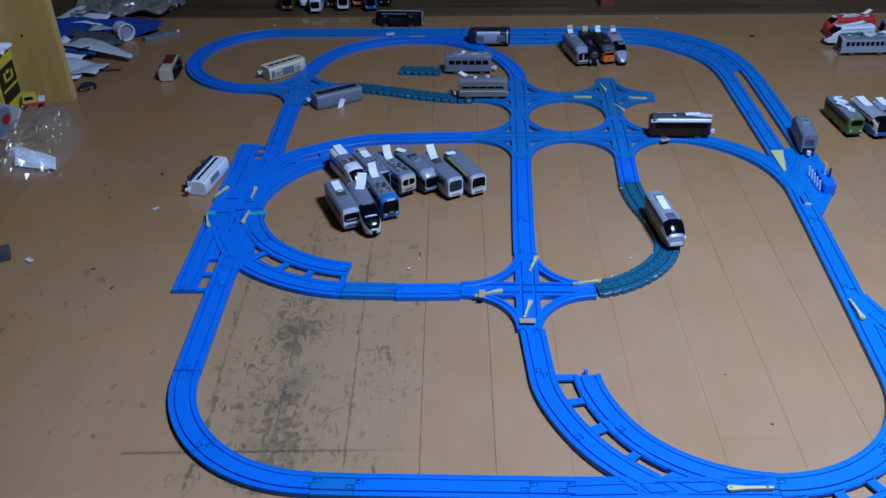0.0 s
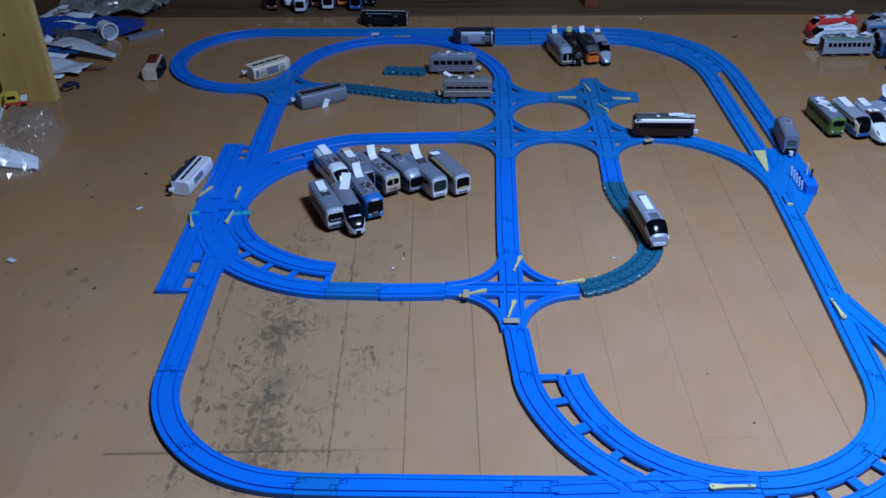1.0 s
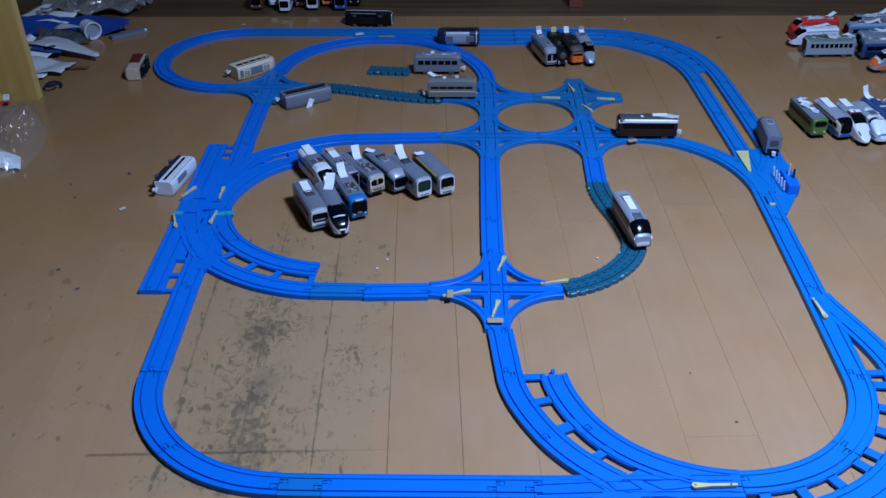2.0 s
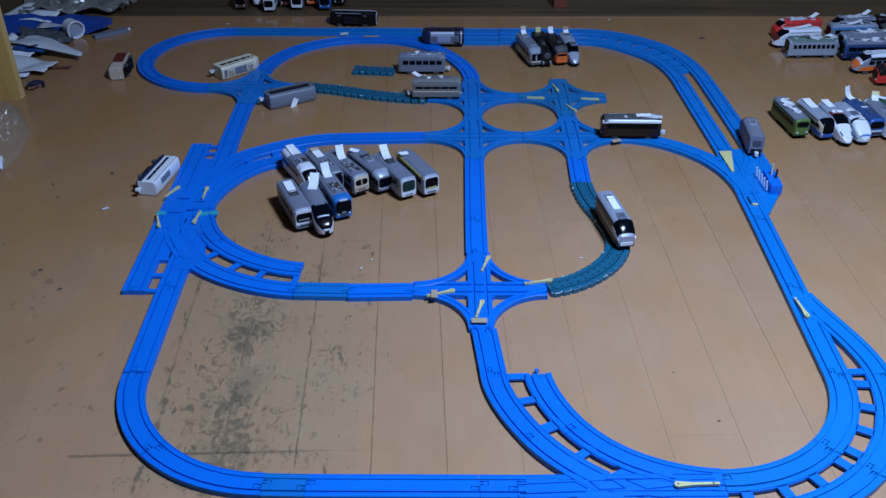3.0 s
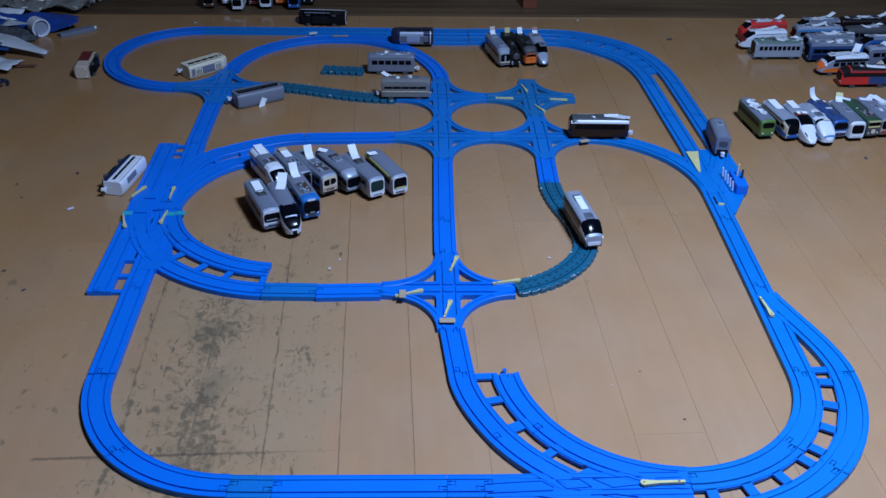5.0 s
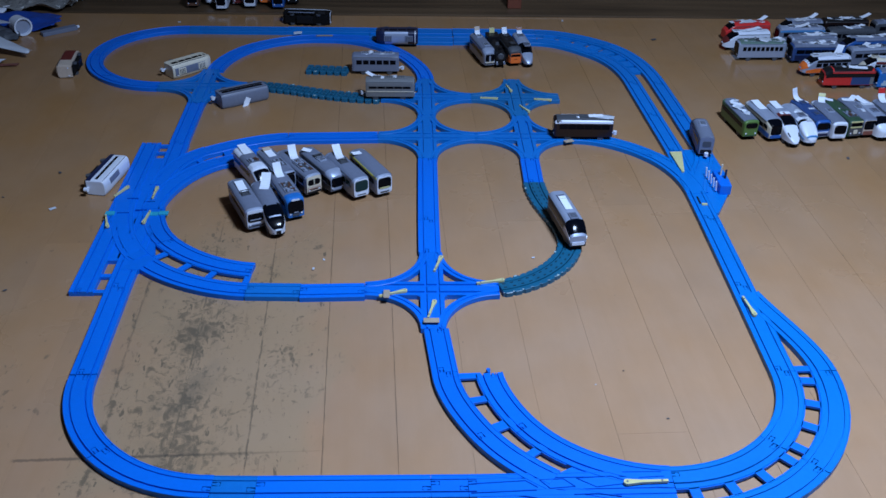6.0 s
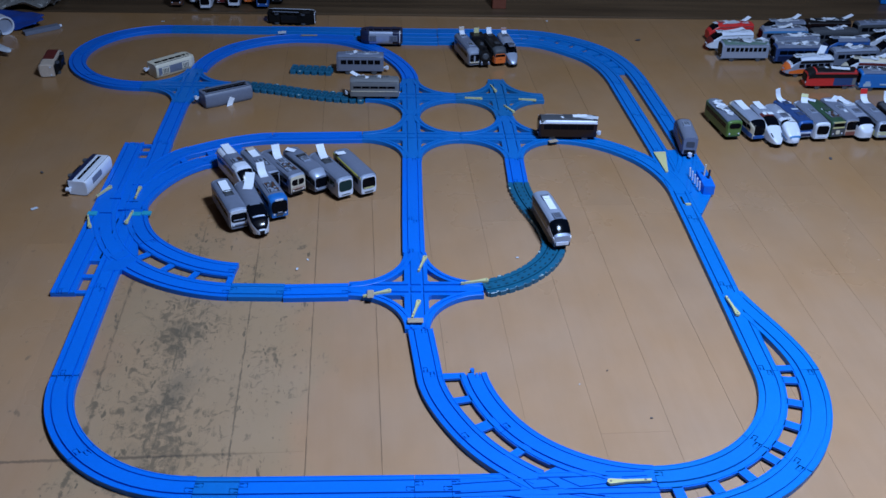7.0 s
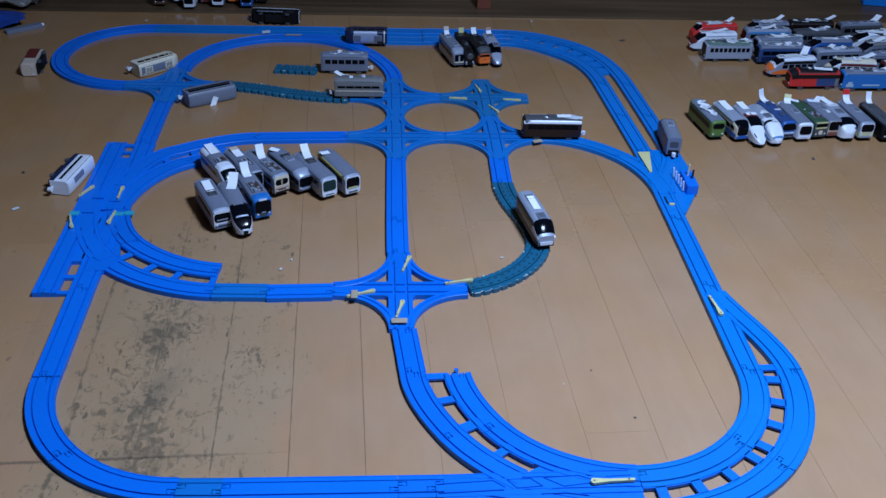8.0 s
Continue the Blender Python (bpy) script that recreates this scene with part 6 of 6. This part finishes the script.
def film_bag():
    """A puffed clear bag of large creased facets, with a sheet of paper in it."""
    ob = thing("packaging_bag", pose(-0.945, 1.808, 0, 0, 0, 8), "crumpled clear plastic packaging with white paper inside", "packaging")
    r = random.Random(4)
    rings, seg_n = 17, 120
    for layer, (tall, rough_by) in enumerate(((0.046, 0.0042), (0.026, 0.0045))):
        bm = bmesh.new()
        g = []
        for i in range(1, rings + 1):
            q = i / rings
            row = []
            for k in range(seg_n):
                w = 2 * math.pi * (k + 0.5 * (i % 2) + r.uniform(-0.3, 0.3)) / seg_n
                e = (1 - 0.06 * layer) * (1 + 0.10 * noise.noise(Vector((2 * math.cos(w), 2 * math.sin(w), 5))))
                rim = q * (1 + r.uniform(-0.03, 0.03) * (q < 1))
                px, py = 0.074 * rim * e * math.copysign(abs(math.cos(w)) ** 0.75, math.cos(w)), 0.136 * rim * e * math.copysign(abs(math.sin(w)) ** 0.75, math.sin(w))
                pleat = abs(noise.noise(Vector((px * 30 + 3 + layer, py * 14, 1.7)))) * 0.024 + abs(noise.noise(Vector((px * 70, py * 34, 8 + layer)))) * 0.012
                dome = math.sqrt(max(0.0, 1 - q ** 3)) * (tall + 0.010 * math.sin(w))
                row.append(bm.verts.new((px, py, 0.002 + (dome + pleat + r.uniform(-rough_by, rough_by) * (r.random() < 0.5)) * min(1.0, (1 - q) * 6))))
            g.append(row)
        for i in range(rings - 1):
            for k in range(seg_n):
                j = (k + 1) % seg_n
                if i % 2:
                    bm.faces.new((g[i][k], g[i + 1][k], g[i][j])), bm.faces.new((g[i][j], g[i + 1][k], g[i + 1][j]))
                else:
                    bm.faces.new((g[i][k], g[i + 1][k], g[i + 1][j])), bm.faces.new((g[i][k], g[i + 1][j], g[i][j]))
        mid = bm.verts.new((0, 0, sum(v.co.z for v in g[0]) / seg_n))
        for k in range(seg_n):
            bm.faces.new((mid, g[0][k], g[0][(k + 1) % seg_n]))
        part("film" if layer == 0 else "inner_film", bm, M_FILM, ob).visible_shadow = False
    bm = bmesh.new()
    g = [[bm.verts.new((-0.033 + 0.088 * i / 8 - (0.012 - 0.001 * i) * k / 8, -0.078 - 0.034 * i / 8 + (0.062 - 0.004 * i) * k / 8, 0.005 + 0.012 * abs(noise.noise(Vector((i * 0.35, k * 0.35, 2)))) + 0.014 * k / 8)) for k in range(9)] for i in range(9)]
    for i in range(8):
        for k in range(8):
            bm.faces.new((g[i][k], g[i + 1][k], g[i + 1][k + 1], g[i][k + 1]))
    part("paper", bm, M_PAPER, ob, "white paper sheet")


film_bag()
# small scraps and specks on the floor
rs = random.Random(8)
for x, y, w, text, m_s in ((-0.633, 1.563, 0.012, "tiny white paper scrap on the floor", M_FADED), (-0.735, 1.605, 0.004, "tiny dark crumb on the floor", M_DGREY),
        (-0.76, 1.655, 0.004, "tiny dark crumb on the floor", M_DGREY), (-0.66, 1.70, 0.007, "tiny dark crumb on the floor", M_DGREY),
        (0.217, 1.400, 0.005, "tiny white paper scrap on the floor", M_FADED), (0.270, 1.070, 0.0025, "tiny white paper scrap on the floor", M_FADED),
        (0.357, 0.999, 0.0035, "tiny dark crumb on the floor", M_DGREY), (0.315, 1.10, 0.0025, "tiny dark crumb on the floor", M_DGREY),
        (-0.135, 1.395, 0.005, "tiny white paper scrap on the floor", M_FADED), (-0.150, 1.365, 0.006, "tiny white paper scrap on the floor", M_FADED),
        (0.900, 1.775, 0.009, "tiny dark crumb on the floor", M_DGREY), (0.423, 2.587, 0.008, "tiny white paper scrap on the floor", M_FADED), (0.644, 2.449, 0.014, "tiny dark crumb on the floor", M_DGREY),
        (-0.80, 1.385, 0.016, "tiny white paper scrap on the floor", M_FADED), (-0.68, 1.36, 0.006, "tiny dark crumb on the floor", M_DGREY), (-0.63, 1.305, 0.006, "tiny dark crumb on the floor", M_DGREY),
        (-0.599, 2.552, 0.008, "tiny white paper scrap on the floor", M_FADED)):
    crumple("floor_scrap", pose(x, y, 0, 0, 0, rs.uniform(0, 180)), text, "scrap", w, w * 0.55, 0.003, m_s, int(x * 1000) + 2000, 3)
crumple("floor_scrap", pose(-0.277, 2.447, 0.0088, 0, 0, 8), "small white paper scrap lying on blue track", "scrap", 0.020, 0.012, 0.006, M_FADED, 77, 6)
crumple("tape_strip", pose(-0.207, 2.435, 0.0088, 0, 0, 2), "flat beige tape strip lying on blue track", "tape", 0.040, 0.008, 0.001, M_TAPE, 78, 6)
block = thing("toy_block", pose(-0.848, 1.393, 0, 0, 0, 20), "small dark grey plastic block on the floor", "block")
part("block", box(bmesh.new(), -0.014, 0.012, -0.012, 0.012, 0, 0.02, 0.002), M_DGREY, block)
red = thing("wooden_block", pose(0.300, 2.692, 0.005), "reddish brown wooden block on the step", "block")
part("block", box(bmesh.new(), -0.019, 0.019, -0.02, 0.02, 0, 0.06, 0.002), mat("red_brown_wood", (0.16, 0.045, 0.025), 0.5), red)
tray = thing("blue_tray", pose(1.525, 2.765, 0.005, 0, 0, -14), "flat blue plastic tray on the step", "tray")
part("base", box(bmesh.new(), -0.10, 0.12, -0.03, 0.10, 0, 0.008, 0.001), M_NAVYBLUE, tray)
part("rim", box(bmesh.new(), -0.10, 0.12, -0.034, -0.030, 0.001, 0.022, 0.001), M_NAVYBLUE, tray)

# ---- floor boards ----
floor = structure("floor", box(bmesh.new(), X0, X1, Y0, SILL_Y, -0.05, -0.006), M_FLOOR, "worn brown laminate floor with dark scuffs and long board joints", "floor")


def clipped(poly, axis, limit, side):
    """A polygon in plan, cut off at a wall."""
    out = []
    for p, q in zip(poly, poly[1:] + poly[:1]):
        a, b = side * (p[axis] - limit), side * (q[axis] - limit)
        if a >= 0:
            out.append(p)
        if a * b < 0:
            out.append(tuple(p[i] + (q[i] - p[i]) * a / (a - b) for i in (0, 1)))
    return out


def floor_board(x0, x1, y0, y1):
    """One board, given in the boards' own direction."""
    m = Matrix.Translation((*BOARD_PIVOT, 0)) @ Matrix.Rotation(radians(BOARD_TURN), 4, "Z") @ Matrix.Translation((-BOARD_PIVOT[0], -BOARD_PIVOT[1], 0))
    poly = [tuple((m @ Vector((x, y, 0)))[:2]) for x, y in ((x0, y0), (x1, y0), (x1, y1), (x0, y1))]
    for axis, limit, side in ((0, X0, 1), (0, X1, -1), (1, Y0, 1), (1, SILL_Y, -1)):
        poly = clipped(poly, axis, limit, side) if poly else poly
    if len(poly) < 3:
        return
    c = sum((Vector(p) for p in poly), Vector((0, 0))) / len(poly)
    k = 0.0002
    inner = [Vector(p) + Vector((math.copysign(k, c.x - p[0]), 0)) for p in poly]
    bm = bmesh.new()
    lo, mid, hi = [bm.verts.new((*p, -0.005)) for p in poly], [bm.verts.new((*p, -k)) for p in poly], [bm.verts.new((*p, 0)) for p in inner]
    bm.faces.new(hi), bm.faces.new(lo[::-1])
    for i in range(len(poly)):
        q = (i + 1) % len(poly)
        bm.faces.new((lo[i], lo[q], mid[q], mid[i])), bm.faces.new((mid[i], mid[q], hi[q], hi[i]))
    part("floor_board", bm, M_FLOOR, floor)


rb = random.Random(5)
for strip in range(-19, 39):
    xs = -0.2035 + STRIP * strip
    gap = rb.choice((0.00005, 0.0001, 0.0002))
    if strip in (0, 1, 2, 6, 7):
        gap = 0.00032
    end = {-2: 0.947, -1: 0.947, 0: 0.947, 5: 0.9595}.get(strip, rb.uniform(0.56, 0.80))
    for i in range(-5, 3):
        floor_board(xs + gap / 2, xs + STRIP - gap / 2, end + i * 0.909 + 0.0001, end + (i + 1) * 0.909 - 0.0001)
